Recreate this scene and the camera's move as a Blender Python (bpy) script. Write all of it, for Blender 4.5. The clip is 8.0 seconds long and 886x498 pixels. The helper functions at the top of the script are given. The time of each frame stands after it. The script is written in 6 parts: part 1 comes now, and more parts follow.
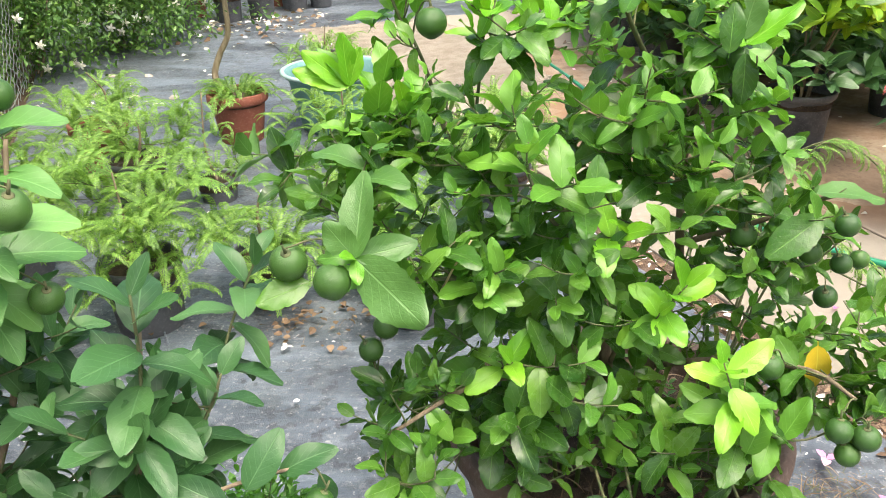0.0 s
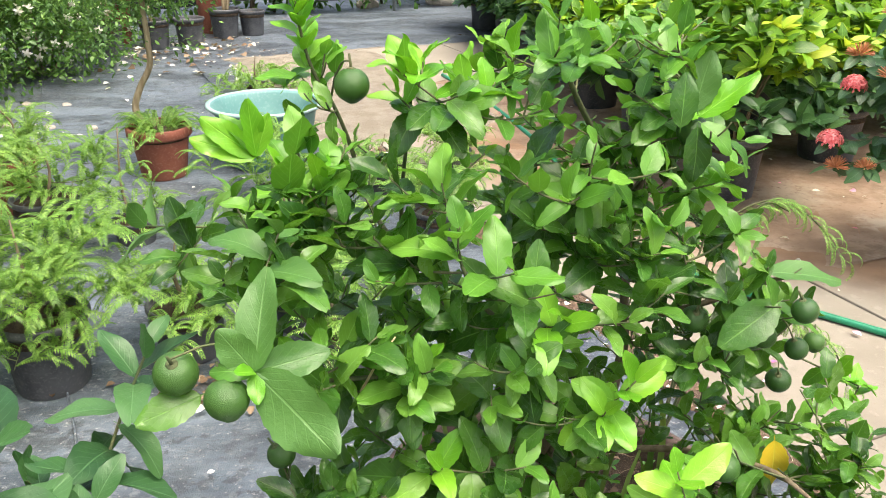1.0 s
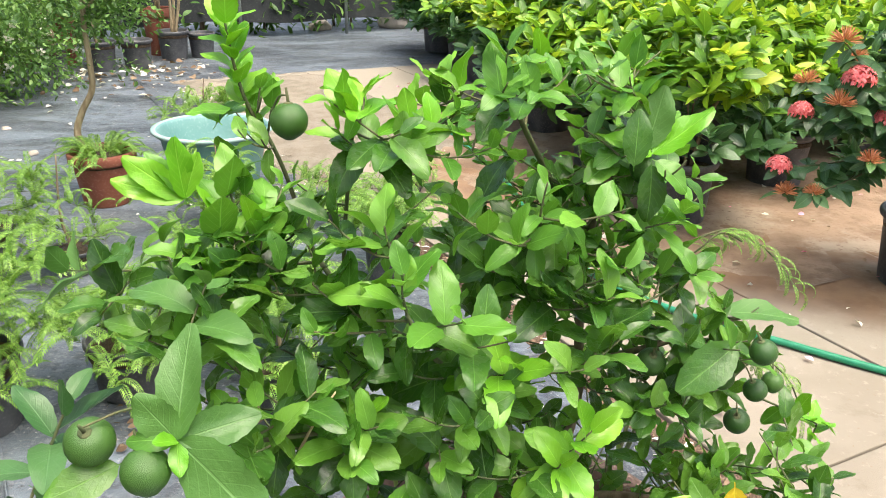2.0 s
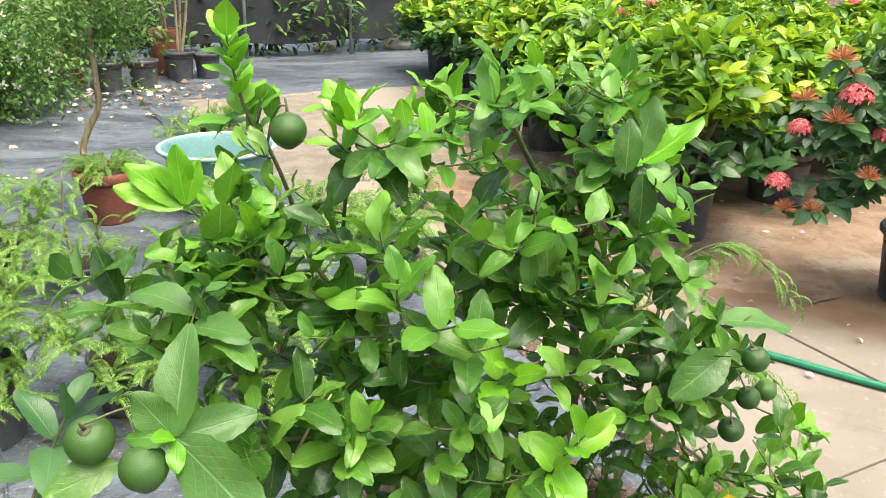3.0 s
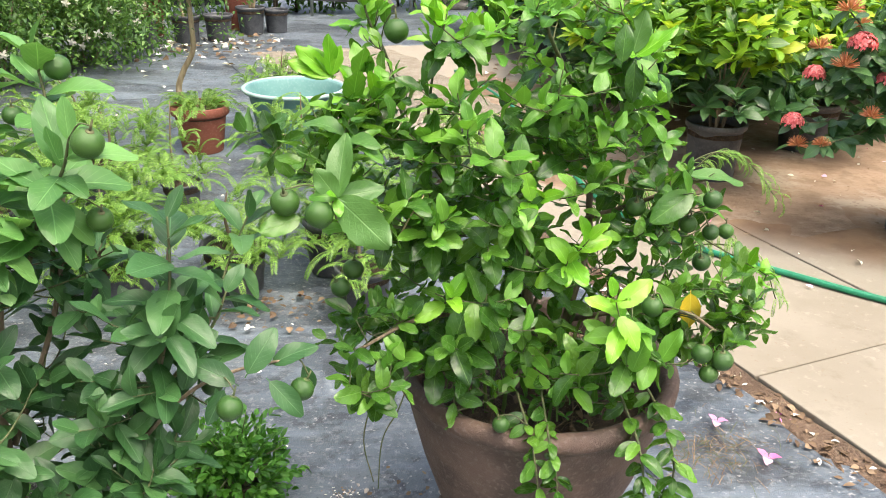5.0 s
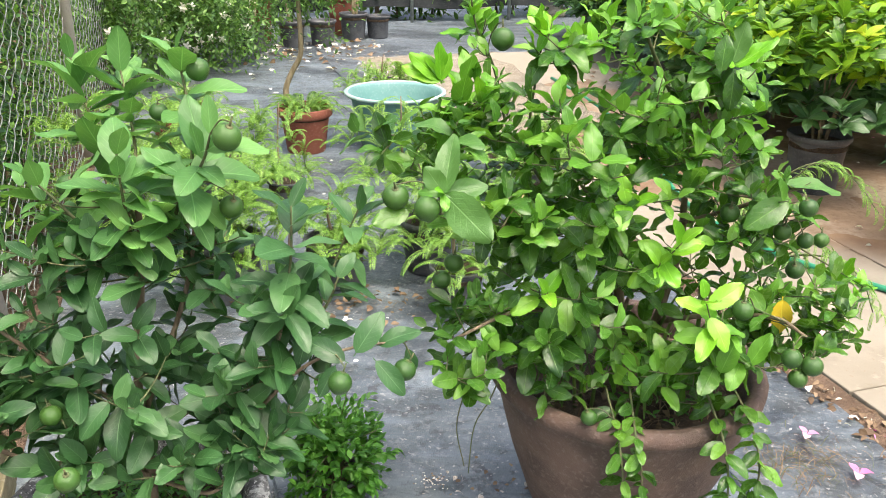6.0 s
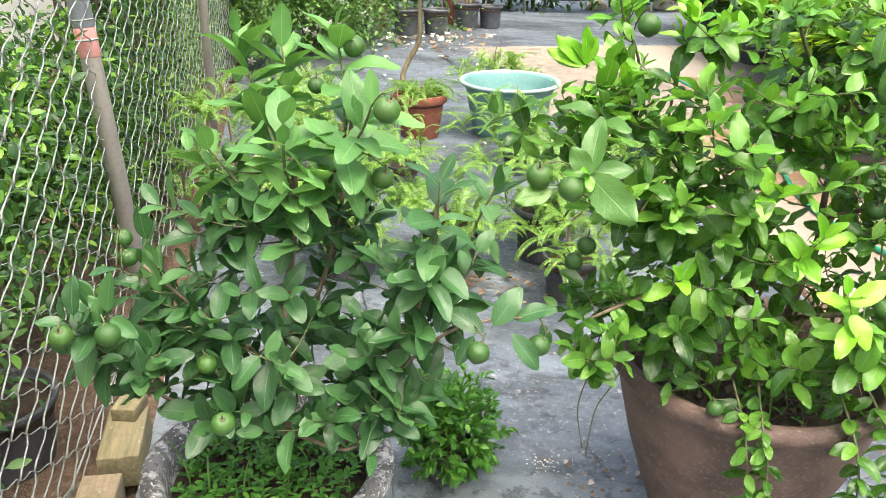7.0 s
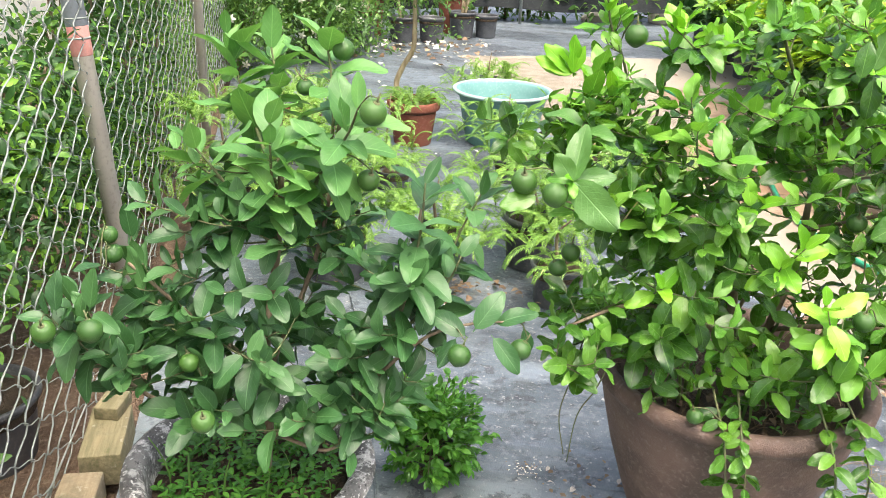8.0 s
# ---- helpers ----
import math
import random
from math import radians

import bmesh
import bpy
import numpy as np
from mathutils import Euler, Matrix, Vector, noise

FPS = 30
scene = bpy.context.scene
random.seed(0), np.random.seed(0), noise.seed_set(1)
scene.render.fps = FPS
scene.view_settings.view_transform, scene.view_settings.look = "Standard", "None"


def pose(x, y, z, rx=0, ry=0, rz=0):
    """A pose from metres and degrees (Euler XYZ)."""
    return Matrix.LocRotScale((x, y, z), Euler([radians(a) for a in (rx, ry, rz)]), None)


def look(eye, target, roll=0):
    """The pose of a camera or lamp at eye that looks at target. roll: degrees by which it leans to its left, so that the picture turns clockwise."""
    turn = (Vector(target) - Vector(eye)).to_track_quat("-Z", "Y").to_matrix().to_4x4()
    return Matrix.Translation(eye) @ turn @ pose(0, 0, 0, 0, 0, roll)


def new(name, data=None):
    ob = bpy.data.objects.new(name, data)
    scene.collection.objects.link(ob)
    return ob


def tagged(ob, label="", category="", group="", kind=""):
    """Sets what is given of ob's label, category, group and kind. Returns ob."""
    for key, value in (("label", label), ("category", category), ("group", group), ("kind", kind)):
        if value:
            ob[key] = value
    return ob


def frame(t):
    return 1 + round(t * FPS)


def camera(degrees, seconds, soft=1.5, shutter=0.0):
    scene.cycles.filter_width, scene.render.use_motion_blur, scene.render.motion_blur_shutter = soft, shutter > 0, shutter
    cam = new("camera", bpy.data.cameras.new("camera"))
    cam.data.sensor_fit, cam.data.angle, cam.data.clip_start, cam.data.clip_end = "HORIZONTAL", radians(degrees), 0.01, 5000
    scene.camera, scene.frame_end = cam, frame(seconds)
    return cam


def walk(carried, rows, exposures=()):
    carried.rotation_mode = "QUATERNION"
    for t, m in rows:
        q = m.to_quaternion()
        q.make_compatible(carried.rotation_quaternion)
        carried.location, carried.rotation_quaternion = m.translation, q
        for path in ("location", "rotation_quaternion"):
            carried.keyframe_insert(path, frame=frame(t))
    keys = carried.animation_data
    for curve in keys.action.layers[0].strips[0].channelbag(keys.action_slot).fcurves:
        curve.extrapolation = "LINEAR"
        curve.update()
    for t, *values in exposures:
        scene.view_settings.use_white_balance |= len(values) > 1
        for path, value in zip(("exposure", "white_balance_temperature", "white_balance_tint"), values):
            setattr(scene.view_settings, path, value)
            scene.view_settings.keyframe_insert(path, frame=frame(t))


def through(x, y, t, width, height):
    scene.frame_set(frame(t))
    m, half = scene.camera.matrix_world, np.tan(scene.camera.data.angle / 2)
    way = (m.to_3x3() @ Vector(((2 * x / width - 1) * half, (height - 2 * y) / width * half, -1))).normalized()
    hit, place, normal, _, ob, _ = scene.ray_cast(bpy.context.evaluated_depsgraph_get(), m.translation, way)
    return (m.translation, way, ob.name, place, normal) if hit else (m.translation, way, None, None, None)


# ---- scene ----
cam = camera(56.5, 8.0, soft=0.75)
PATH = [
    (0, (0.025, -0.007, 1.506), (-0.01, 1.799, 0.646), -1.8),
    (0.5, (0.041, 0.11, 1.533), (0.114, 1.93, 0.707), -0.2),
    (1, (0.044, 0.159, 1.524), (0.166, 1.986, 0.72), 0.4),
    (1.5, (0.061, 0.211, 1.534), (0.241, 2.044, 0.756), 0.9),
    (2, (0.063, 0.226, 1.528), (0.293, 2.063, 0.771), 1.2),
    (3.3, (0.073, 0.167, 1.519), (0.287, 2.026, 0.813), 1.3),
    (3.5, (0.072, 0.13, 1.532), (0.265, 1.981, 0.798), 2.0),
    (3.7, (0.066, 0.077, 1.516), (0.231, 1.926, 0.77), 2.0),
    (4, (0.055, -0.021, 1.507), (0.192, 1.825, 0.748), 2.3),
    (4.5, (0.036, -0.206, 1.522), (0.154, 1.632, 0.741), 1.9),
    (4.7, (0.018, -0.286, 1.514), (0.131, 1.549, 0.725), 1.7),
    (5.8, (-0.01, -0.462, 1.549), (-0.041, 1.382, 0.774), 1.0),
    (6, (-0.019, -0.47, 1.538), (-0.129, 1.369, 0.761), 1.0),
    (6.5, (-0.066, -0.515, 1.54), (-0.337, 1.302, 0.748), 1.0),
    (7, (-0.1, -0.529, 1.525), (-0.431, 1.274, 0.727), 1.4),
    (7.5, (-0.096, -0.548, 1.512), (-0.458, 1.252, 0.719), 1.9),
    (8, (-0.082, -0.539, 1.521), (-0.397, 1.276, 0.742), 2.8),
]
walk(cam, [(t, look(eye, target, roll)) for t, eye, target, roll in PATH], ((0, 1.34), (0.5, 1.25), (4.5, 1.25), (6.0, 1.32), (6.5, 1.46), (7.0, 1.56), (8.0, 1.58)))

# ---- light ----
world = bpy.data.worlds.new("sky")
scene.world = world
world.use_nodes = True
wn = world.node_tree
wn.nodes.clear()
sky = wn.nodes.new("ShaderNodeTexSky")
sky.sky_type = "NISHITA"
sky.sun_disc = False
sky.sun_elevation = radians(69)
sky.sun_rotation = radians(140)
sky.air_density, sky.dust_density, sky.ozone_density = 1.0, 9.0, 0.6
bg = wn.nodes.new("ShaderNodeBackground")
bg.inputs["Strength"].default_value = 0.15
wo = wn.nodes.new("ShaderNodeOutputWorld")
wn.links.new(sky.outputs[0], bg.inputs[0])
wn.links.new(bg.outputs[0], wo.inputs[0])
sun = new("sun", bpy.data.lights.new("sun", "SUN"))
sun.data.energy, sun.data.angle, sun.data.color = 1.35, radians(50), (1.0, 0.94, 0.82)
sun.matrix_world = look((1.97, -2.35, 8.0), (0, 0, 0))


# ---- materials ----
class Nodes:
    """A short way to wire a node material."""

    def __init__(self, name):
        self.mat = bpy.data.materials.new(name)
        self.mat.use_nodes = True
        self.t = self.mat.node_tree
        self.t.nodes.clear()
        self.out = self.t.nodes.new("ShaderNodeOutputMaterial")

    def add(self, kind, **sockets):
        n = self.t.nodes.new(kind)
        for k, v in sockets.items():
            self.put(n, k.replace("_", " "), v)
        return n

    def put(self, n, key, v):
        sock = n.inputs[int(key)] if key.isdigit() else n.inputs[key]
        if isinstance(v, bpy.types.NodeSocket):
            self.t.links.new(v, sock)
        else:
            sock.default_value = v

    def math(self, op, a, b=0.0, c=0.0, clamp=False):
        n = self.t.nodes.new("ShaderNodeMath")
        n.operation, n.use_clamp = op, clamp
        for i, v in enumerate((a, b, c)):
            self.put(n, str(i), v)
        return n.outputs[0]

    def mix(self, fac, a, b, blend="MIX"):
        n = self.t.nodes.new("ShaderNodeMix")
        n.data_type, n.blend_type = "RGBA", blend
        self.put(n, "0", fac)
        self.put(n, "6", a if isinstance(a, bpy.types.NodeSocket) else (*a, 1))
        self.put(n, "7", b if isinstance(b, bpy.types.NodeSocket) else (*b, 1))
        return n.outputs[2]

    def noise(self, scale, detail=4.0, rough=0.55, vec=None, stretch=None):
        n = self.add("ShaderNodeTexNoise", Scale=scale, Detail=detail, Roughness=rough)
        if vec is None:
            vec = self.add("ShaderNodeTexCoord").outputs["Object"]
        if stretch:
            m = self.add("ShaderNodeMapping", Scale=stretch, Vector=vec)
            vec = m.outputs[0]
        self.put(n, "Vector", vec)
        return n.outputs[0]

    def ramp(self, v, lo, hi):
        n = self.t.nodes.new("ShaderNodeMapRange")
        n.interpolation_type = "SMOOTHSTEP"
        for i, x in enumerate((v, lo, hi, 0.0, 1.0)):
            self.put(n, str(i), x)
        return n.outputs[0]

    def world_pos(self):
        return self.add("ShaderNodeNewGeometry").outputs["Position"]

    def random(self):
        """One number per object, and per island in a joined mesh."""
        a = self.add("ShaderNodeObjectInfo").outputs["Random"]
        b = self.add("ShaderNodeNewGeometry").outputs["Random Per Island"]
        return self.math("FRACT", self.math("ADD", a, b))

    def bump(self, height, strength=0.3, distance=0.01):
        return self.add("ShaderNodeBump", Height=height, Strength=strength, Distance=distance).outputs[0]

    def surface(self, color, rough=0.6, normal=None, spec=0.5, metal=0.0, through=0.0, glow=None, coat=0.0):
        p = self.add("ShaderNodeBsdfPrincipled")
        self.put(p, "Base Color", color if isinstance(color, bpy.types.NodeSocket) else (*color, 1))
        self.put(p, "Roughness", rough)
        self.put(p, "Specular IOR Level", spec)
        self.put(p, "Metallic", metal)
        self.put(p, "Coat Weight", coat)
        if normal is not None:
            self.put(p, "Normal", normal)
        shader = p.outputs[0]
        if through:
            tr = self.add("ShaderNodeBsdfTranslucent")
            self.put(tr, "Color", glow if glow is not None else color)
            m = self.add("ShaderNodeMixShader")
            self.put(m, "0", through)
            self.t.links.new(shader, m.inputs[1])
            self.t.links.new(tr.outputs[0], m.inputs[2])
            shader = m.outputs[0]
        self.t.links.new(shader, self.out.inputs[0])
        return self.mat


def leaf_material(name, dark, mid, light, rough=0.42, through=0.3, veins=1.0, spots=0.25):
    """A leaf: colour by leaf, paler midrib and side veins along the blade's own map, mottling."""
    n = Nodes(name)
    uv = n.add("ShaderNodeUVMap").outputs[0]
    sep = n.add("ShaderNodeSeparateXYZ", Vector=uv)
    u = n.math("ABSOLUTE", n.math("SUBTRACT", sep.outputs[0], 0.5))
    v = sep.outputs[1]
    rnd = n.random()
    base = n.mix(n.ramp(rnd, 0.0, 0.6), dark, mid)
    base = n.mix(n.ramp(rnd, 0.55, 1.0), base, light)
    pos = n.world_pos()
    base = n.mix(n.math("MULTIPLY", n.ramp(n.noise(38, 3, vec=pos), 0.45, 0.75), spots), base, light)
    base = n.mix(n.math("MULTIPLY", n.ramp(n.noise(160, 2, vec=pos), 0.6, 0.8), spots * 0.7), base, dark)
    rib = n.math("SUBTRACT", 1.0, n.ramp(u, 0.008, 0.030))
    wave = n.math("SINE", n.math("MULTIPLY", n.math("SUBTRACT", v, n.math("MULTIPLY", u, 0.7)), 44.0))
    side = n.math("MULTIPLY", n.ramp(wave, 0.86, 1.0), n.math("SUBTRACT", 1.0, n.ramp(u, 0.3, 0.48)))
    vein = n.math("MULTIPLY", n.math("MAXIMUM", rib, n.math("MULTIPLY", side, 0.32)), 0.44 * veins)
    base = n.mix(n.math("MULTIPLY", n.ramp(n.noise(14, 4, 0.6, vec=pos), 0.52, 0.75), 0.45), base, tuple(0.75 * c for c in mid))
    pale = tuple(min(1, c * 1.5 + 0.05) for c in light)
    col = n.mix(vein, base, pale)
    quilt = n.math("ADD", n.math("MULTIPLY", side, -0.10 * veins), n.math("MULTIPLY", rib, -0.35 * veins))
    height = n.math("ADD", quilt, n.math("MULTIPLY", n.noise(110, 4, 0.6, vec=pos), 0.9))
    glow = n.mix(0.5, col, tuple(min(1, c * q) for c, q in zip(light, (1.3, 1.35, 0.5))))
    gloss = n.math("ADD", n.math("MULTIPLY", n.noise(45, 3, vec=pos), 0.34), rough - 0.2)
    return n.surface(col, gloss, n.bump(height, 0.6, 0.002), 0.5, through=through, glow=glow)


def mottled(name, a, b, c, scale=6.0, rough=0.7, bump=0.3, depth=0.004, spec=0.4, metal=0.0, world=False, coat=0.0):
    """A plain surface with stains at a large scale and grain at a small one."""
    n = Nodes(name)
    vec = n.world_pos() if world else None
    col = n.mix(n.ramp(n.noise(scale, 5, vec=vec), 0.35, 0.65), a, b)
    fine = n.noise(scale * 14, 4, vec=vec)
    col = n.mix(n.math("MULTIPLY", n.ramp(fine, 0.5, 0.72), 0.6), col, c)
    r = n.math("ADD", n.math("MULTIPLY", n.noise(scale * 3, 3, vec=vec), 0.3), rough - 0.15, clamp=True)
    return n.surface(col, r, n.bump(n.math("ADD", fine, n.noise(scale * 50, 2, vec=vec)), bump, depth), spec, metal, coat=coat)


def mat_cloth():
    """Black woven ground cover, bleached and dusty, with darker damp spots."""
    n = Nodes("weed_mat")
    pos = n.world_pos()
    dust = n.ramp(n.noise(1.1, 6, 0.65, vec=pos, stretch=(0.7, 1.6, 1.0)), 0.36, 0.66)
    sep = n.add("ShaderNodeSeparateXYZ", Vector=pos)
    trod = n.ramp(n.math("ADD", sep.outputs[1], n.math("MULTIPLY", n.noise(1.7, 4, vec=pos), 1.6)), 2.7, 1.7)
    col = n.mix(n.math("MULTIPLY", dust, 0.75), (0.038, 0.050, 0.064), (0.138, 0.170, 0.206))
    trod = n.math("MULTIPLY", trod, n.ramp(sep.outputs[1], 0.1, 0.9))
    trod = n.math("MULTIPLY", trod, n.ramp(sep.outputs[0], 0.6, 0.25))
    col = n.mix(n.math("MULTIPLY", trod, 0.8), col, (0.232, 0.270, 0.272))
    col = n.mix(n.math("MULTIPLY", n.ramp(n.noise(9, 6, 0.7, vec=pos), 0.5, 0.72), 0.5), col, (0.190, 0.216, 0.230))
    col = n.mix(n.math("MULTIPLY", n.ramp(n.noise(19, 4, 0.6, vec=pos), 0.53, 0.61), 0.7), col, (0.03, 0.035, 0.042))
    col = n.mix(n.math("MULTIPLY", n.ramp(n.noise(6.5, 5, 0.62, vec=pos), 0.545, 0.62), 0.75), col, (0.042, 0.050, 0.056))
    col = n.mix(n.math("MULTIPLY", n.ramp(n.noise(3.1, 4, 0.6, vec=pos, stretch=(1.0, 1.5, 1.0)), 0.52, 0.64), 0.4), col, (0.17, 0.205, 0.235))
    col = n.mix(n.math("MULTIPLY", n.ramp(n.noise(42, 4, 0.7, vec=pos), 0.54, 0.62), 0.4), col, (0.25, 0.262, 0.268))
    col = n.mix(n.math("MULTIPLY", n.ramp(n.noise(60, 3, vec=pos), 0.62, 0.7), 0.7), col, (0.42, 0.41, 0.39))
    # bluish streaks: sky sheen and dark hollows of the wrinkles painted as colour
    sheen_streak = n.noise(1.8, 6, 0.66, vec=pos, stretch=(0.55, 2.2, 1.0))
    col = n.mix(n.math("MULTIPLY", n.ramp(sheen_streak, 0.50, 0.66), 0.5), col, (0.185, 0.228, 0.275))
    col = n.mix(n.math("MULTIPLY", n.ramp(sheen_streak, 0.46, 0.34), 0.5), col, (0.035, 0.044, 0.056))
    h = n.math("ADD", n.math("MULTIPLY", n.noise(240, 2, vec=pos), 0.4), n.noise(30, 5, vec=pos))
    rough = n.math("ADD", n.math("MULTIPLY", n.noise(9, 3, vec=pos), 0.3), 0.26)
    folds = n.bump(n.noise(2.6, 5, 0.6, vec=pos, stretch=(0.8, 2.6, 1.0)), 0.22, 0.09)
    fine = n.add("ShaderNodeBump", Height=h, Strength=0.6, Distance=0.008, Normal=folds).outputs[0]
    return n.surface(col, rough, fine, 0.5)


def concrete():
    """Cream concrete with brown silt left by water on its far part."""
    n = Nodes("concrete")
    pos = n.world_pos()
    rnd = n.add("ShaderNodeObjectInfo").outputs["Random"]
    col = n.mix(n.ramp(n.noise(2.2, 5, vec=pos), 0.35, 0.7), (0.245, 0.222, 0.178), (0.195, 0.172, 0.132))
    col = n.mix(n.math("MULTIPLY", rnd, 0.3), col, (0.255, 0.232, 0.19))
    col = n.mix(n.math("MULTIPLY", n.ramp(n.noise(5.5, 6, 0.7, vec=pos), 0.54, 0.70), 0.5), col, (0.16, 0.135, 0.10))
    col = n.mix(n.math("MULTIPLY", n.ramp(n.noise(21, 4, 0.65, vec=pos), 0.58, 0.70), 0.4), col, (0.33, 0.305, 0.255))
    silt = n.ramp(n.noise(0.9, 6, 0.62, vec=pos, stretch=(1.0, 1.0, 1.0)), 0.22, 0.45)
    sep = n.add("ShaderNodeSeparateXYZ", Vector=pos)
    far = n.ramp(n.math("ADD", sep.outputs[1], n.math("MULTIPLY", sep.outputs[0], 0.72)), 4.25, 4.75)
    across = n.math("ADD", n.math("MULTIPLY", sep.outputs[0], 0.933), n.math("MULTIPLY", sep.outputs[1], 0.36))
    col = n.mix(n.math("MULTIPLY", far, 0.75), col, (0.28, 0.252, 0.202))
    far = n.math("MULTIPLY", far, n.ramp(n.math("ADD", across, n.math("MULTIPLY", n.noise(2.0, 3, vec=pos), 0.8)), 2.3, 2.9))
    along = n.math("ADD", n.math("MULTIPLY", sep.outputs[0], -0.36), n.math("MULTIPLY", sep.outputs[1], 0.933))
    far = n.math("MULTIPLY", far, n.ramp(along, 5.4, 4.5))
    brown = n.mix(n.ramp(n.noise(7, 5, vec=pos), 0.3, 0.7), (0.165, 0.092, 0.047), (0.235, 0.145, 0.08))
    brown = n.mix(n.math("MULTIPLY", n.ramp(n.noise(1.6, 6, 0.7, vec=pos), 0.52, 0.7), 0.7), brown, (0.30, 0.235, 0.165))
    col = n.mix(n.math("MULTIPLY", n.math("MULTIPLY", silt, far), 0.92), col, brown)
    col = n.mix(n.math("MULTIPLY", n.ramp(n.noise(55, 3, vec=pos), 0.64, 0.72), 0.5), col, (0.2, 0.15, 0.1))
    h = n.math("ADD", n.noise(60, 5, vec=pos), n.noise(260, 2, vec=pos))
    return n.surface(col, 0.85, n.bump(h, 0.3, 0.004), 0.3)


def speckled():
    """Dark stone finish with worn pale patches and specks."""
    n = Nodes("speckled_stone")
    base = n.mix(n.ramp(n.noise(9, 5, 0.65), 0.4, 0.65), (0.10, 0.10, 0.098), (0.22, 0.22, 0.21))
    base = n.mix(n.math("MULTIPLY", n.ramp(n.noise(26, 6, 0.75), 0.5, 0.62), 0.85), base, (0.56, 0.56, 0.54))
    base = n.mix(n.math("MULTIPLY", n.ramp(n.noise(110, 3, 0.6), 0.58, 0.66), 0.8), base, (0.70, 0.70, 0.68))
    base = n.mix(n.math("MULTIPLY", n.ramp(n.noise(85, 3, 0.6), 0.6, 0.68), 0.8), base, (0.04, 0.04, 0.04))
    return n.surface(base, 0.85, n.bump(n.math("ADD", n.noise(26, 6, 0.75), n.noise(110, 3)), 0.8, 0.01), 0.3)


def wood(name, a, b, scale=8.0):
    n = Nodes(name)
    grain = n.noise(scale, 6, 0.6, stretch=(0.5, 5.0, 5.0))
    col = n.mix(n.ramp(grain, 0.3, 0.7), a, b)
    col = n.mix(n.math("MULTIPLY", n.ramp(n.noise(9, 5, 0.65), 0.42, 0.66), 0.65), col, (0.13, 0.115, 0.075))
    col = n.mix(n.math("MULTIPLY", n.ramp(n.noise(17, 4, 0.65), 0.54, 0.66), 0.6), col, (0.10, 0.11, 0.045))
    col = n.mix(n.math("MULTIPLY", n.ramp(n.noise(34, 3, 0.6), 0.60, 0.70), 0.5), col, (0.42, 0.38, 0.30))
    return n.surface(col, 0.85, n.bump(n.math("ADD", grain, n.noise(25, 5, 0.65)), 0.7, 0.006), 0.25)


def bark(name, a, b, scale=30.0):
    n = Nodes(name)
    pos = n.world_pos()
    g = n.noise(scale, 6, 0.65, vec=pos, stretch=(1.0, 1.0, 0.25))
    col = n.mix(n.ramp(g, 0.35, 0.65), a, b)
    return n.surface(col, 0.8, n.bump(g, 0.7, 0.006), 0.3)


def rind():
    """Green citrus rind: oil pores, gloss, paler patches."""
    n = Nodes("lime_rind")
    rnd = n.random()
    pos = n.add("ShaderNodeTexCoord").outputs["Object"]
    col = n.mix(n.ramp(rnd, 0.0, 1.0), (0.026, 0.080, 0.014), (0.048, 0.122, 0.020))
    col = n.mix(n.math("MULTIPLY", n.ramp(n.noise(2.5, 4, vec=pos), 0.5, 0.75), 0.3), col, (0.06, 0.14, 0.025))
    vor = n.add("ShaderNodeTexVoronoi", Scale=24.0, Vector=pos).outputs["Distance"]
    return n.surface(col, 0.40, n.bump(n.math("ADD", vor, n.math("MULTIPLY", n.noise(40, 2, vec=pos), 0.5)), 0.22, 0.018), 0.5)


M_LEAF = leaf_material("lime_leaf", (0.016, 0.060, 0.011), (0.056, 0.162, 0.023), (0.150, 0.325, 0.045), 0.30, 0.34)
# half-grown leaves; high in the crown this colour also stands for sky light
M_MID = leaf_material("half_grown_and_lit_lime_leaf", (0.058, 0.185, 0.02), (0.106, 0.285, 0.030), (0.165, 0.375, 0.044), 0.38, 0.34)
M_YOUNG = leaf_material("young_lime_leaf", (0.11, 0.34, 0.016), (0.160, 0.410, 0.022), (0.22, 0.48, 0.032), 0.38, 0.26)
M_PALE = leaf_material("large_lime_leaf", (0.052, 0.145, 0.026), (0.072, 0.182, 0.034), (0.092, 0.210, 0.044), 0.44, 0.22, 1.0)
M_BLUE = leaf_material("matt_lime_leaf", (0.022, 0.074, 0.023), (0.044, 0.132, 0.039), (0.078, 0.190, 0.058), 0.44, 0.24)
# matt leaf again, lighter: sky light on the upper shoots put into colour
M_UPPERLIT = leaf_material("upper_lit_lime_leaf", (0.056, 0.165, 0.042), (0.108, 0.268, 0.068), (0.165, 0.350, 0.094), 0.44, 0.3)
M_YELLOW = leaf_material("yellow_leaf", (0.70, 0.50, 0.03), (0.76, 0.57, 0.045), (0.78, 0.62, 0.08), 0.5)
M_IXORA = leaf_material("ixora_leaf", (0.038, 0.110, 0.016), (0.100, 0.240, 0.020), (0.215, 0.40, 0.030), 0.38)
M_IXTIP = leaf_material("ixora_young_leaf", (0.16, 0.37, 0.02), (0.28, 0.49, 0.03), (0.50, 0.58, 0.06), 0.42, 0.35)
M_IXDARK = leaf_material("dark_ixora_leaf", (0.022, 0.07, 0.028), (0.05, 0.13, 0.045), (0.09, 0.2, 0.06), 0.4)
M_FERN = leaf_material("feathery_leaf", (0.050, 0.13, 0.018), (0.130, 0.280, 0.038), (0.27, 0.44, 0.085), 0.5, 0.32, 0.2)
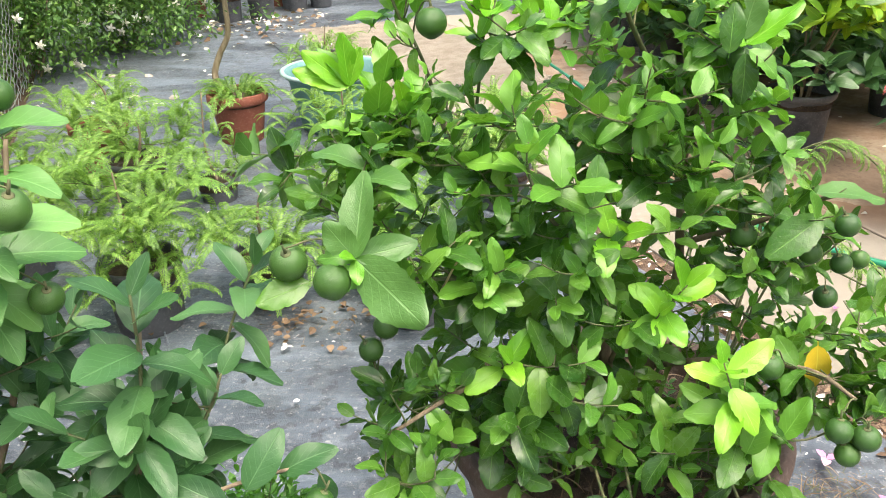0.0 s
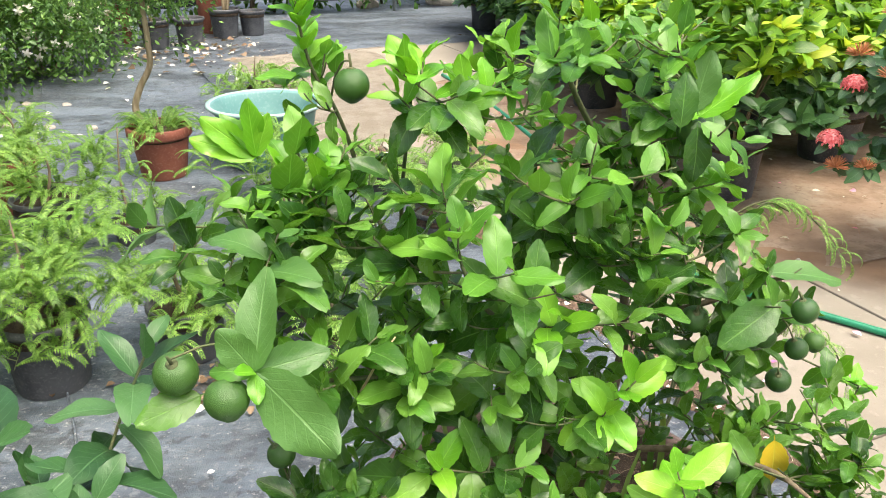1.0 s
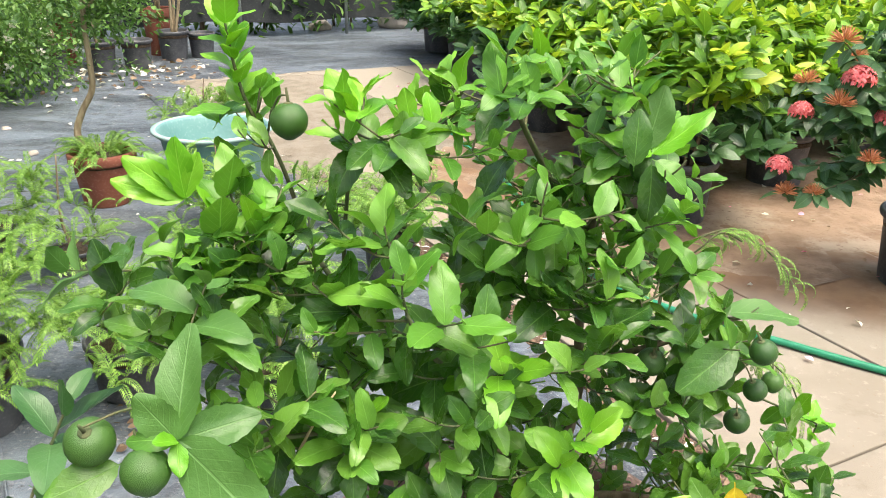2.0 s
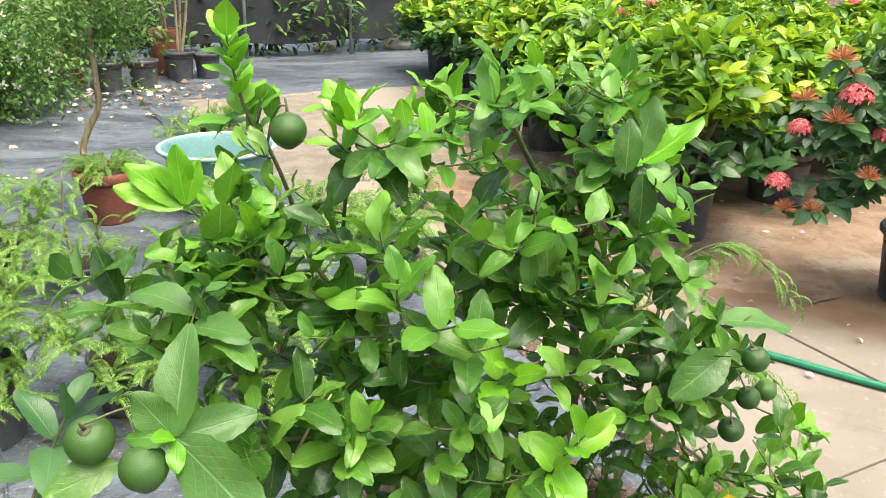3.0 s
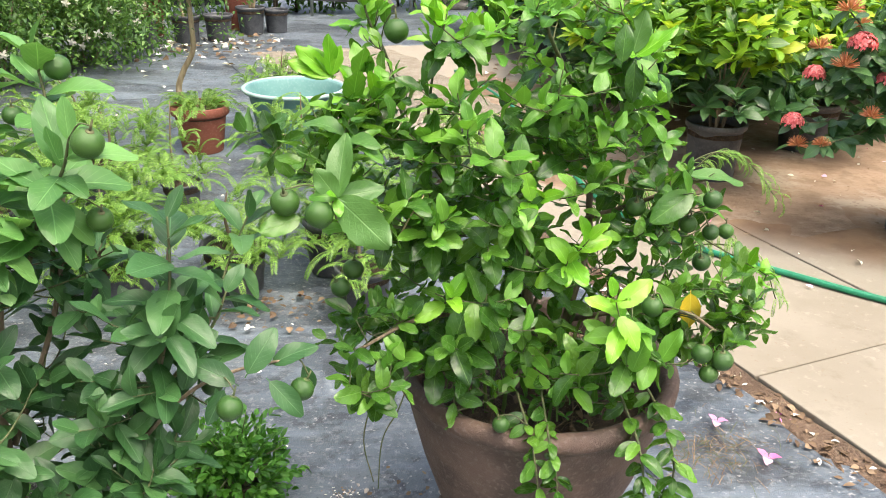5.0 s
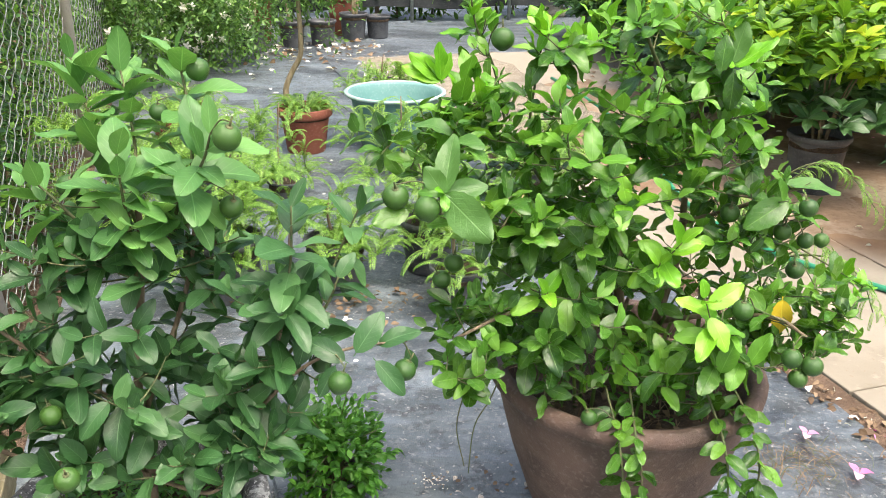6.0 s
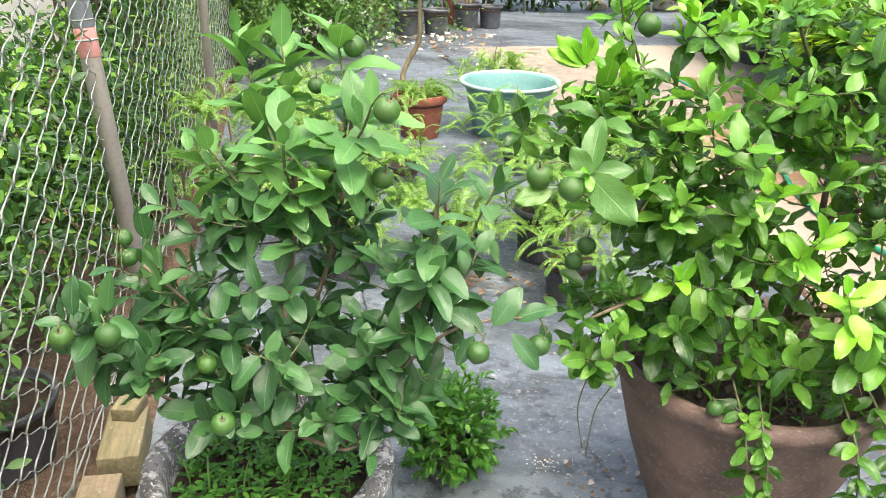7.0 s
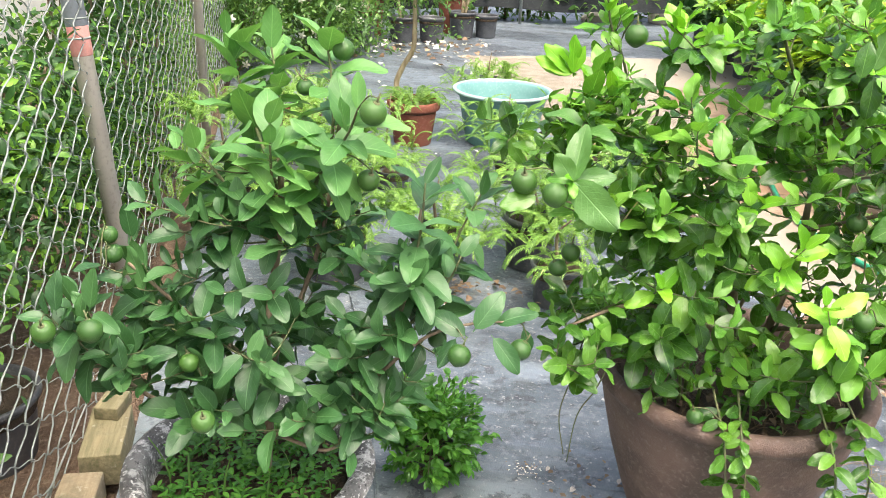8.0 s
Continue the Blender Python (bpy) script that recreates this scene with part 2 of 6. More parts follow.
M_SHRUB = leaf_material("shrub_leaf", (0.028, 0.085, 0.02), (0.075, 0.18, 0.034), (0.17, 0.31, 0.065), 0.5, 0.3, 0.3)
M_HEDGE = leaf_material("hedge_leaf", (0.014, 0.050, 0.012), (0.034, 0.105, 0.022), (0.085, 0.200, 0.036), 0.45, 0.25, 0.3)
M_HEDGETIP = leaf_material("young_hedge_leaf", (0.10, 0.25, 0.03), (0.17, 0.36, 0.04), (0.26, 0.47, 0.06), 0.42, 0.35, 0.3)
# lighter hedge leaf with the far stretch's sunlight and haze in its colour
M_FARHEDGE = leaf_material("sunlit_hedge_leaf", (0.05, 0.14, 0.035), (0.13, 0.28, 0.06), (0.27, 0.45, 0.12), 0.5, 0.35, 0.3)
M_HERB = leaf_material("herb_leaf", (0.034, 0.125, 0.016), (0.07, 0.23, 0.026), (0.13, 0.33, 0.04), 0.42, 0.3, 0.4)
M_WEED = leaf_material("weed_leaf", (0.04, 0.12, 0.02), (0.10, 0.22, 0.04), (0.2, 0.3, 0.08), 0.5, 0.3, 0.2)
M_DRY = leaf_material("dry_leaf", (0.09, 0.055, 0.032), (0.17, 0.11, 0.065), (0.30, 0.22, 0.14), 0.8, 0.15, 0.3)
M_PINK = leaf_material("pink_petal", (0.62, 0.10, 0.34), (0.75, 0.22, 0.48), (0.82, 0.5, 0.66), 0.55, 0.3, 0.1)
M_WHITE = leaf_material("white_petal", (0.66, 0.62, 0.54), (0.78, 0.76, 0.7), (0.82, 0.81, 0.78), 0.6, 0.25, 0.1)
M_CORAL = leaf_material("coral_flower", (0.62, 0.09, 0.11), (0.75, 0.17, 0.19), (0.80, 0.34, 0.33), 0.55, 0.3, 0.1)
M_BUD = leaf_material("orange_flower_bud", (0.42, 0.14, 0.07), (0.55, 0.24, 0.10), (0.62, 0.30, 0.18), 0.55, 0.2, 0.1)
M_RIND = rind()
M_TWIG = bark("green_twig", (0.07, 0.10, 0.04), (0.13, 0.13, 0.065), 60)
M_BARK = bark("citrus_bark", (0.13, 0.10, 0.065), (0.24, 0.19, 0.13), 60)
M_PALEBARK = bark("pale_bark", (0.19, 0.15, 0.09), (0.31, 0.26, 0.165), 40)
M_MAT = mat_cloth()
M_CONCRETE = concrete()
M_SOIL = mottled("soil", (0.085, 0.055, 0.036), (0.15, 0.10, 0.066), (0.24, 0.18, 0.125), 3.0, 0.9, 0.8, 0.02, world=True)
M_POTSOIL = mottled("potting_soil", (0.06, 0.042, 0.028), (0.12, 0.085, 0.055), (0.28, 0.2, 0.12), 20.0, 0.95, 0.9, 0.02, world=True)
M_BROWNPOT = mottled("brown_clay", (0.085, 0.058, 0.046), (0.15, 0.098, 0.076), (0.215, 0.165, 0.14), 7.0, 0.66, 0.4, 0.005)
M_STONEPOT = speckled()
M_TERRA = mottled("terracotta", (0.185, 0.058, 0.036), (0.245, 0.085, 0.052), (0.31, 0.15, 0.105), 6.0, 0.72, 0.25, 0.003)
M_BLACKPOT = mottled("black_plastic", (0.04, 0.044, 0.05), (0.092, 0.097, 0.105), (0.16, 0.16, 0.16), 7.0, 0.5, 0.2, 0.002)
M_TUB = mottled("turquoise_plastic", (0.115, 0.255, 0.245), (0.15, 0.30, 0.285), (0.21, 0.35, 0.335), 4.0, 0.5, 0.1, 0.001)
M_TUBRIM = mottled("scuffed_turquoise_plastic", (0.28, 0.42, 0.41), (0.36, 0.48, 0.47), (0.20, 0.36, 0.35), 14.0, 0.5, 0.1, 0.001)
M_STEEL = mottled("galvanised_steel", (0.21, 0.238, 0.222), (0.28, 0.31, 0.29), (0.15, 0.16, 0.15), 9.0, 0.5, 0.3, 0.002, 0.5, 0.15)
M_POST = mottled("painted_post", (0.41, 0.375, 0.325), (0.50, 0.46, 0.40), (0.31, 0.28, 0.24), 5.0, 0.7, 0.3, 0.002)
M_REDBAND = mottled("faded_red_paint", (0.42, 0.17, 0.15), (0.50, 0.25, 0.22), (0.38, 0.30, 0.27), 9.0, 0.7, 0.3, 0.002)
M_GREYPAINT = mottled("grey_paint", (0.20, 0.225, 0.25), (0.26, 0.285, 0.31), (0.17, 0.18, 0.19), 6.0, 0.6, 0.25, 0.002)
M_NET = mottled("shade_net", (0.020, 0.024, 0.026), (0.034, 0.039, 0.041), (0.055, 0.06, 0.06), 3.0, 0.85, 0.6, 0.004)
M_HOSE = mottled("green_hose", (0.012, 0.17, 0.085), (0.02, 0.23, 0.12), (0.06, 0.26, 0.16), 12.0, 0.38, 0.1, 0.001)
M_WOOD = wood("weathered_timber", (0.27, 0.215, 0.135), (0.34, 0.275, 0.18), 14.0)
M_OLDWOOD = wood("old_timber", (0.15, 0.135, 0.075), (0.25, 0.22, 0.13), 14.0)
M_ROCK = mottled("pale_stone", (0.42, 0.37, 0.31), (0.55, 0.50, 0.43), (0.30, 0.26, 0.22), 7.0, 0.85, 0.7, 0.01)
M_STRAW = mottled("dry_straw", (0.42, 0.33, 0.17), (0.52, 0.43, 0.25), (0.35, 0.26, 0.13), 30.0, 0.8, 0.3, 0.001)
M_WALL = mottled("whitewash", (0.74, 0.74, 0.72), (0.80, 0.80, 0.79), (0.66, 0.66, 0.63), 2.0, 0.85, 0.2, 0.004)


# ---- mesh helpers ----
def unit(v):
    v = Vector(v)
    return v.normalized() if v.length > 1e-9 else Vector((0, 0, 1))


def thing(name, at, label, category, group="", kind=""):
    ob = new(name)
    ob.empty_display_size = 0.05
    ob.location = at
    return tagged(ob, label, category, group, kind)


def hold(ob, parent, local=None):
    """Puts ob under parent; local is its pose in the parent's space."""
    ob.parent = parent
    if local is not None:
        ob.matrix_basis = local
    return ob


def part(name, bm, material, parent=None, label="", smooth=True, kind=""):
    """Links a bmesh as one mesh object under a thing or a part."""
    me = bpy.data.meshes.new(name)
    bm.to_mesh(me)
    bm.free()
    if material:
        me.materials.append(material)
    if smooth:
        me.shade_smooth()
    ob = new(name, me)
    if parent is not None:
        ob.parent = parent
    return tagged(ob, label, kind=kind)


def lathe(bm, profile, at=(0, 0, 0), sides=40, wobble=0.0, rng=None):
    """Turns (radius, height) pairs round a vertical axis."""
    rings = []
    for r, z in profile:
        ring = []
        for i in range(sides):
            a = 2 * math.pi * i / sides
            k = r * (1 + wobble * noise.noise((math.cos(a) * 1.3, math.sin(a) * 1.3, z * 5 + at[0])))
            ring.append(bm.verts.new((at[0] + k * math.cos(a), at[1] + k * math.sin(a), at[2] + z)))
        rings.append(ring)
    for a, b in zip(rings, rings[1:]):
        for i in range(sides):
            j = (i + 1) % sides
            bm.faces.new((a[i], a[j], b[j], b[i]))
    for ring, flip in ((rings[0], True), (rings[-1], False)):
        c = bm.verts.new(sum((v.co for v in ring), Vector()) / sides)
        for i in range(sides):
            j = (i + 1) % sides
            bm.faces.new((c, ring[j], ring[i]) if flip else (c, ring[i], ring[j]))
    return bm


def smooth_line(points, steps=5):
    """A Catmull-Rom line through the points."""
    p = [Vector(q) for q in points]
    p = [2 * p[0] - p[1], *p, 2 * p[-1] - p[-2]]
    out = []
    for i in range(1, len(p) - 2):
        a, b, c, d = p[i - 1 : i + 3]
        for k in range(steps):
            t = k / steps
            out.append(0.5 * ((2 * b) + (c - a) * t + (2 * a - 5 * b + 4 * c - d) * t * t + (3 * b - a - 3 * c + d) * t ** 3))
    out.append(p[-2])
    return out


def tube(bm, line, r0, r1, sides=7):
    """A tapered round bar along a line of points, its rings carried on without twist."""
    rings = []
    n = len(line)
    x = None
    for i, q in enumerate(line):
        d = unit(line[min(i + 1, n - 1)] - line[max(i - 1, 0)])
        if x is None:
            x = d.cross(Vector((0.31, 0.17, 0.93)))
            x = x if x.length > 0.25 else d.cross(Vector((1, 0, 0)))
        x = unit(x - d * x.dot(d))
        y = d.cross(x)
        r = r0 + (r1 - r0) * i / max(1, n - 1)
        rings.append([bm.verts.new(q + (x * math.cos(2 * math.pi * k / sides) + y * math.sin(2 * math.pi * k / sides)) * r) for k in range(sides)])
    for a, b in zip(rings, rings[1:]):
        for i in range(sides):
            j = (i + 1) % sides
            bm.faces.new((a[i], a[j], b[j], b[i]))
    bm.faces.new(rings[0][::-1])
    bm.faces.new(rings[-1])


def box(bm, size, m=None, bevel=0.0):
    g = bmesh.ops.create_cube(bm, size=1.0)
    bmesh.ops.scale(bm, vec=size, verts=g["verts"])
    if bevel:
        es = list({e for v in g["verts"] for e in v.link_edges})
        r = bmesh.ops.bevel(bm, geom=es, offset=bevel, segments=2, affect="EDGES", profile=0.6)
        vs = list({v for f in r["faces"] for v in f.verts} | {v for v in g["verts"] if v.is_valid})
    else:
        vs = g["verts"]
    if m is not None:
        bmesh.ops.transform(bm, matrix=m, verts=vs)
    return vs


class Blade:
    """A leaf blade's points, faces and map, one long, along +y."""

    def __init__(self, width, fold=0.2, bend=0.2, twist=0.0, ripple=0.02, rows=8, cols=4, blunt=0.66, stalk=0.1, wide=1.04, teeth=0.0, crinkle=0.0):
        pts, uvs, faces = [], [], []
        stops = [-stalk] + [i / (rows - 1) for i in range(rows)] if stalk else [i / (rows - 1) for i in range(rows)]
        for row, v in enumerate(stops):
            t = min(max(v, 0.0), 1.0)
            w = max(0.012, 0.5 * width * math.sin(math.pi * min(0.985, t) ** wide) ** blunt) if v >= 0 else 0.010
            a = twist * t
            for c in range(cols + 1):
                u = 2 * c / cols - 1
                x = u * w * (1 + teeth * (-1) ** row * (abs(u) > 0.9))
                z = fold * abs(u) * w - bend * t * t + ripple * math.sin(9 * t + 3 * u) * abs(u) * t + crinkle * math.sin(21 * t + 5 * u * u + 40 * width) * abs(u) * (1 - t * 0.5)
                y = v - 0.35 * bend * abs(bend) * t ** 3
                pts.append((x * math.cos(a) - z * math.sin(a) * 0.3, y, z + x * math.sin(a)))
                uvs.append((c / cols, t))
        k = cols + 1
        for r in range(len(stops) - 1):
            for c in range(cols):
                i = r * k + c
                faces.append((i, i + 1, i + 1 + k, i + k))
        self.v = np.array(pts)
        self.uv = np.array(uvs)
        self.f = np.array(faces)


def frond_blade(pairs=12, half=0.075, rise=0.9, fall=2.0):
    """A feathery frond, one long: a bowed rib with close narrow leaflets in pairs."""
    b = Blade(0.1)
    pts, uvs, faces = [], [], []
    y, z = 0.0, 0.0
    rib = []
    for i in range(pairs + 2):
        t = i / (pairs + 1)
        a = rise - fall * t ** 1.4
        rib.append((y, z, a))
        y += math.cos(a) / (pairs + 1)
        z += math.sin(a) / (pairs + 1)
    for i in range(len(rib) - 1):
        (y0, z0, _), (y1, z1, a) = rib[i], rib[i + 1]
        k = len(pts)
        pts += [(-0.006, y0, z0), (0.006, y0, z0), (0.006, y1, z1), (-0.006, y1, z1)]
        uvs += [(0.4, 0), (0.6, 0), (0.6, 1), (0.4, 1)]
        faces.append((k, k + 1, k + 2, k + 3))
        t = (i + 1) / len(rib)
        w = half * (0.45 + 0.55 * math.sin(math.pi * min(1, t * 0.85 + 0.12)))
        q = 0.021
        cy, cz = math.cos(a), math.sin(a)
        for s in (-1, 1):
            k = len(pts)
            pts += [(s * 0.006, y1, z1), (s * w * 0.5, y1 + (0.3 * w + q) * cy, z1 + (0.3 * w + q) * cz + 0.006), (s * w, y1 + 0.6 * w * cy, z1 + 0.6 * w * cz - 0.35 * w), (s * w * 0.5, y1 + (0.3 * w - q) * cy, z1 + (0.3 * w - q) * cz + 0.006)]
            uvs += [(0.5, 0), (0, 0.5), (0.5, 1), (1, 0.5)]
            faces.append((k, k + 1, k + 2, k + 3) if s > 0 else (k + 3, k + 2, k + 1, k))
    b.v, b.uv, b.f = np.array(pts), np.array(uvs), np.array(faces)
    return b


def blade_mesh(name, blade, material):
    me = bpy.data.meshes.new(name)
    me.from_pydata(blade.v.tolist(), [], blade.f.tolist())
    uv = me.uv_layers.new(name="UVMap")
    uv.data.foreach_set("uv", blade.uv[blade.f.reshape(-1)].reshape(-1))
    me.materials.append(material)
    me.shade_smooth()
    return me


def aim(base, d, up, size):
    """The pose of a leaf at base that points along d with its face towards up."""
    d = unit(d)
    x = d.cross(Vector(up))
    x = unit(x) if x.length > 1e-4 else unit(d.cross(Vector((1, 0.3, 0))))
    z = x.cross(d)
    m = Matrix((x, d, z)).transposed().to_4x4()
    return Matrix.Translation(base) @ m @ Matrix.Diagonal((size, size, size, 1))


def joined(name, items, materials, parent=None, label="", kind="stuff"):
    """Many blades in one mesh: items are (pose, blade, material index)."""
    vs, fs, uvs, mi = [], [], [], []
    base = 0
    for m, b, k in items:
        a = np.array(m)
        vs.append(b.v @ a[:3, :3].T + a[:3, 3])
        fs.append(b.f + base)
        uvs.append(b.uv[b.f.reshape(-1)])
        mi.append(np.full(len(b.f), k))
        base += len(b.v)
    me = bpy.data.meshes.new(name)
    me.from_pydata(np.concatenate(vs).tolist(), [], np.concatenate(fs).tolist())
    uv = me.uv_layers.new(name="UVMap")
    uv.data.foreach_set("uv", np.concatenate(uvs).reshape(-1))
    for m in materials:
        me.materials.append(m)
    me.polygons.foreach_set("material_index", np.concatenate(mi).astype(np.int32))
    me.shade_smooth()
    ob = new(name, me)
    if parent is not None:
        ob.parent = parent
    return tagged(ob, label, kind=kind)


def sway(rng, s=1.0):
    return Vector((rng.gauss(0, s), rng.gauss(0, s), rng.gauss(0, s)))


# blades shared by many plants
CITRUS = [Blade(w, f, b, t, r, 15, blunt=0.60, wide=0.95, teeth=0.035, crinkle=0.012) for w, f, b, t, r in ((0.51, 0.16, 0.10, 0.10, 0.05), (0.47, 0.34, 0.20, -0.2, 0.06), (0.54, 0.12, 0.24, 0.2, 0.06), (0.45, 0.45, 0.06, 0.25, 0.04), (0.50, 0.22, 0.36, -0.2, 0.08), (0.55, 0.10, -0.10, 0.15, 0.07), (0.48, 0.26, 0.48, 0.3, 0.06), (0.52, 0.18, 0.14, -0.1, 0.05))]
SLIM = [Blade(w, f, b, t, r, 13, blunt=0.60, wide=0.96, teeth=0.02, crinkle=0.008) for w, f, b, t, r in ((0.48, 0.25, 0.06, 0.10, 0.04), (0.46, 0.40, 0.18, -0.2, 0.04), (0.52, 0.15, 0.24, 0.15, 0.05), (0.43, 0.5, -0.06, 0.25, 0.03), (0.50, 0.30, 0.36, -0.1, 0.05), (0.52, 0.2, -0.12, 0.15, 0.06))]
PLAIN = [Blade(0.44, 0.3, 0.25, 0.0, 0.0, 5, 2), Blade(0.40, 0.5, 0.1, 0.2, 0.0, 5, 2), Blade(0.48, 0.2, 0.4, -0.2, 0.0, 5, 2)]
SMALL = [Blade(0.55, 0.3, 0.2, 0.0, 0.0, 4, 2, 0.7, 0.05), Blade(0.5, 0.5, 0.1, 0.3, 0.0, 4, 2, 0.7, 0.05)]
GRASS = [Blade(0.05, 0.6, 0.5, 0.2, 0.0, 6, 2, 0.4, 0), Blade(0.04, 0.5, 0.8, -0.3, 0.0, 6, 2, 0.4, 0)]
FRONDS = [frond_blade(22, 0.095, 0.8, 2.0), frond_blade(21, 0.085, 0.95, 2.5), frond_blade(23, 0.10, 0.6, 1.6)]

# ---- ground ----
EDGE_FROM = Vector((1.215, 1.99, 0.0))
ALONG = unit((-0.36, 0.933, 0.0))
ACROSS = unit((0.933, 0.36, 0.0))


def yard(a, b, z=0.0):
    """A place by metres along the slabs' edge and across it."""
    return EDGE_FROM + ALONG * a + ACROSS * b + Vector((0, 0, z))


bm = bmesh.new()
bmesh.ops.create_grid(bm, x_segments=60, y_segments=60, size=400)
for v in bm.verts:
    v.co.z = -0.03
ground = part("ground", bm, M_SOIL)
tagged(ground, "brown bare soil with grit and stains", "ground", kind="structure")

STEP = 0.06
na, nb = int(16.0 / STEP), int(10.5 / STEP)
grid = {}
bm = bmesh.new()
for i in range(na + 1):
    for j in range(nb + 1):
        a, b = -4.5 + i * STEP, -2.60 + j * STEP
        if (b > -0.07 and a < 3.4) or (b > -0.02 and a < 6.55):
            continue
        p = yard(a, b)
        z = 0.012 * noise.noise((p.x * 1.1, p.y * 1.7, 0)) + 0.008 * noise.noise((p.x * 2.5, p.y * 7, 3)) + 0.013
        crease = abs(noise.noise((p.x * 0.8 + 3, p.y * 1.9, 9)))
        z += 0.012 * max(0.0, 1 - crease * 14)
        p.z = max(0.002, z)
        grid[i, j] = bm.verts.new(p)
for i in range(na):
    for j in range(nb):
        q = [grid.get(k) for k in ((i, j), (i, j + 1), (i + 1, j + 1), (i + 1, j))]
        if all(q):
            bm.faces.new(q)
bmesh.ops.recalc_face_normals(bm, faces=bm.faces)
weed_mat = part("weed_mat", bm, M_MAT)
tagged(weed_mat, "dusty black woven weed mat with creases on the ground", "ground cover", kind="structure")

# one seam where two widths of the mat overlap
bm = bmesh.new()
for off in (-0.62, -1.9):
    line = [yard(-4.0 + 0.3 * i, off + 0.02 * math.sin(i * 0.9), 0.028) for i in range(48)]
    tube(bm, line, 0.004, 0.004, 5)
part("seam", bm, M_MAT, weed_mat)

pavement = thing("pavement", yard(0, 0), "cream concrete slabs with brown silt and open joints", "pavement", kind="structure")
bm = bmesh.new()
SLAB_L, SLAB_W, SLAB_T = 2.2, 0.93, 0.10
box(bm, (SLAB_L - 0.012, SLAB_W - 0.012, SLAB_T), None, 0.006)
slab_mesh = bpy.data.meshes.new("slab")
bm.to_mesh(slab_mesh)
bm.free()
slab_mesh.materials.append(M_CONCRETE)
rng = random.Random(5)
turn = math.atan2(ALONG.y, ALONG.x)
for i in range(-2, 3):
    for j in range(8):
        ob = new("slab", slab_mesh)
        p = yard((i + 0.5) * SLAB_L, (j + 0.5) * SLAB_W, -0.012 + rng.uniform(-0.003, 0.003))
        hold(ob, pavement, Matrix.Translation(p - pavement.location) @ Matrix.Rotation(turn, 4, "Z"))


# ---- pots ----
def pot_profile(kind, r, h):
    """Outer and inner outline of a pot, from the base up and back inside."""
    if kind == "urn":
        out = [(r * 0.54, 0), (r * 0.57, 0.01), (r * 0.70, h * 0.25), (r * 0.83, h * 0.5), (r * 0.92, h * 0.72), (r * 0.965, h * 0.86), (r * 0.99, h * 0.895), (r * 1.035, h * 0.925), (r * 1.04, h * 0.965), (r * 1.01, h * 0.992), (r * 0.975, h)]
        return out + [(r * 0.93, h * 0.985), (r * 0.91, h * 0.95), (r * 0.89, h * 0.86), (r * 0.82, h * 0.7)]
    if kind == "stone":
        out = [(r * 0.62, 0), (r * 0.66, 0.01), (r * 0.82, h * 0.3), (r * 0.9, h * 0.6), (r * 0.91, h * 0.8), (r * 0.99, h * 0.86), (r * 1.03, h * 0.92), (r * 1.02, h * 0.97), (r * 0.97, h)]
        return out + [(r * 0.88, h * 0.99), (r * 0.84, h * 0.95), (r * 0.82, h * 0.85), (r * 0.78, h * 0.7)]
    if kind == "terracotta":
        out = [(r * 0.70, 0), (r * 0.72, 0.005), (r * 0.9, h * 0.78), (r * 0.91, h * 0.8), (r * 1.0, h * 0.81), (r * 1.03, h * 0.83), (r * 1.03, h * 0.985), (r * 1.0, h)]
        return out + [(r * 0.93, h), (r * 0.91, h * 0.97), (r * 0.88, h * 0.8)]
    if kind == "tub":
        out = [(r * 0.68, 0), (r * 0.71, 0.008), (r * 0.78, h * 0.3), (r * 0.79, h * 0.32), (r * 0.90, h * 0.86), (r * 0.93, h * 0.9), (r * 1.0, h * 0.93), (r * 1.03, h * 0.965), (r * 1.01, h)]
        return out + [(r * 0.95, h * 0.995), (r * 0.92, h * 0.95), (r * 0.87, h * 0.8), (r * 0.70, h * 0.06), (r * 0.66, h * 0.04)]
    out = [(r * 0.80, 0), (r * 0.82, 0.006), (r * 0.95, h * 0.88), (r * 0.97, h * 0.90), (r * 1.03, h * 0.91), (r * 1.04, h * 0.985), (r * 1.02, h)]
    return out + [(r * 0.97, h), (r * 0.96, h * 0.95), (r * 0.93, h * 0.85)]


def rim_ring(r, z, wide, tall, sides):
    """A closed rounded band round a vertical axis."""
    bm = bmesh.new()
    rings = []
    for i in range(sides):
        a = 2 * math.pi * i / sides
        ring = []
        for k in range(8):
            b = 2 * math.pi * (k + 0.5) / 8
            q = r + wide * math.copysign(abs(math.cos(b)) ** 0.7, math.cos(b))
            ring.append(bm.verts.new((q * math.cos(a), q * math.sin(a), z + tall * math.copysign(abs(math.sin(b)) ** 0.7, math.sin(b)))))
        rings.append(ring)
    for i in range(sides):
        a, b = rings[i], rings[(i + 1) % sides]
        for k in range(8):
            j = (k + 1) % 8
            bm.faces.new((a[k], b[k], b[j], a[j]))
    bmesh.ops.recalc_face_normals(bm, faces=bm.faces)
    return bm


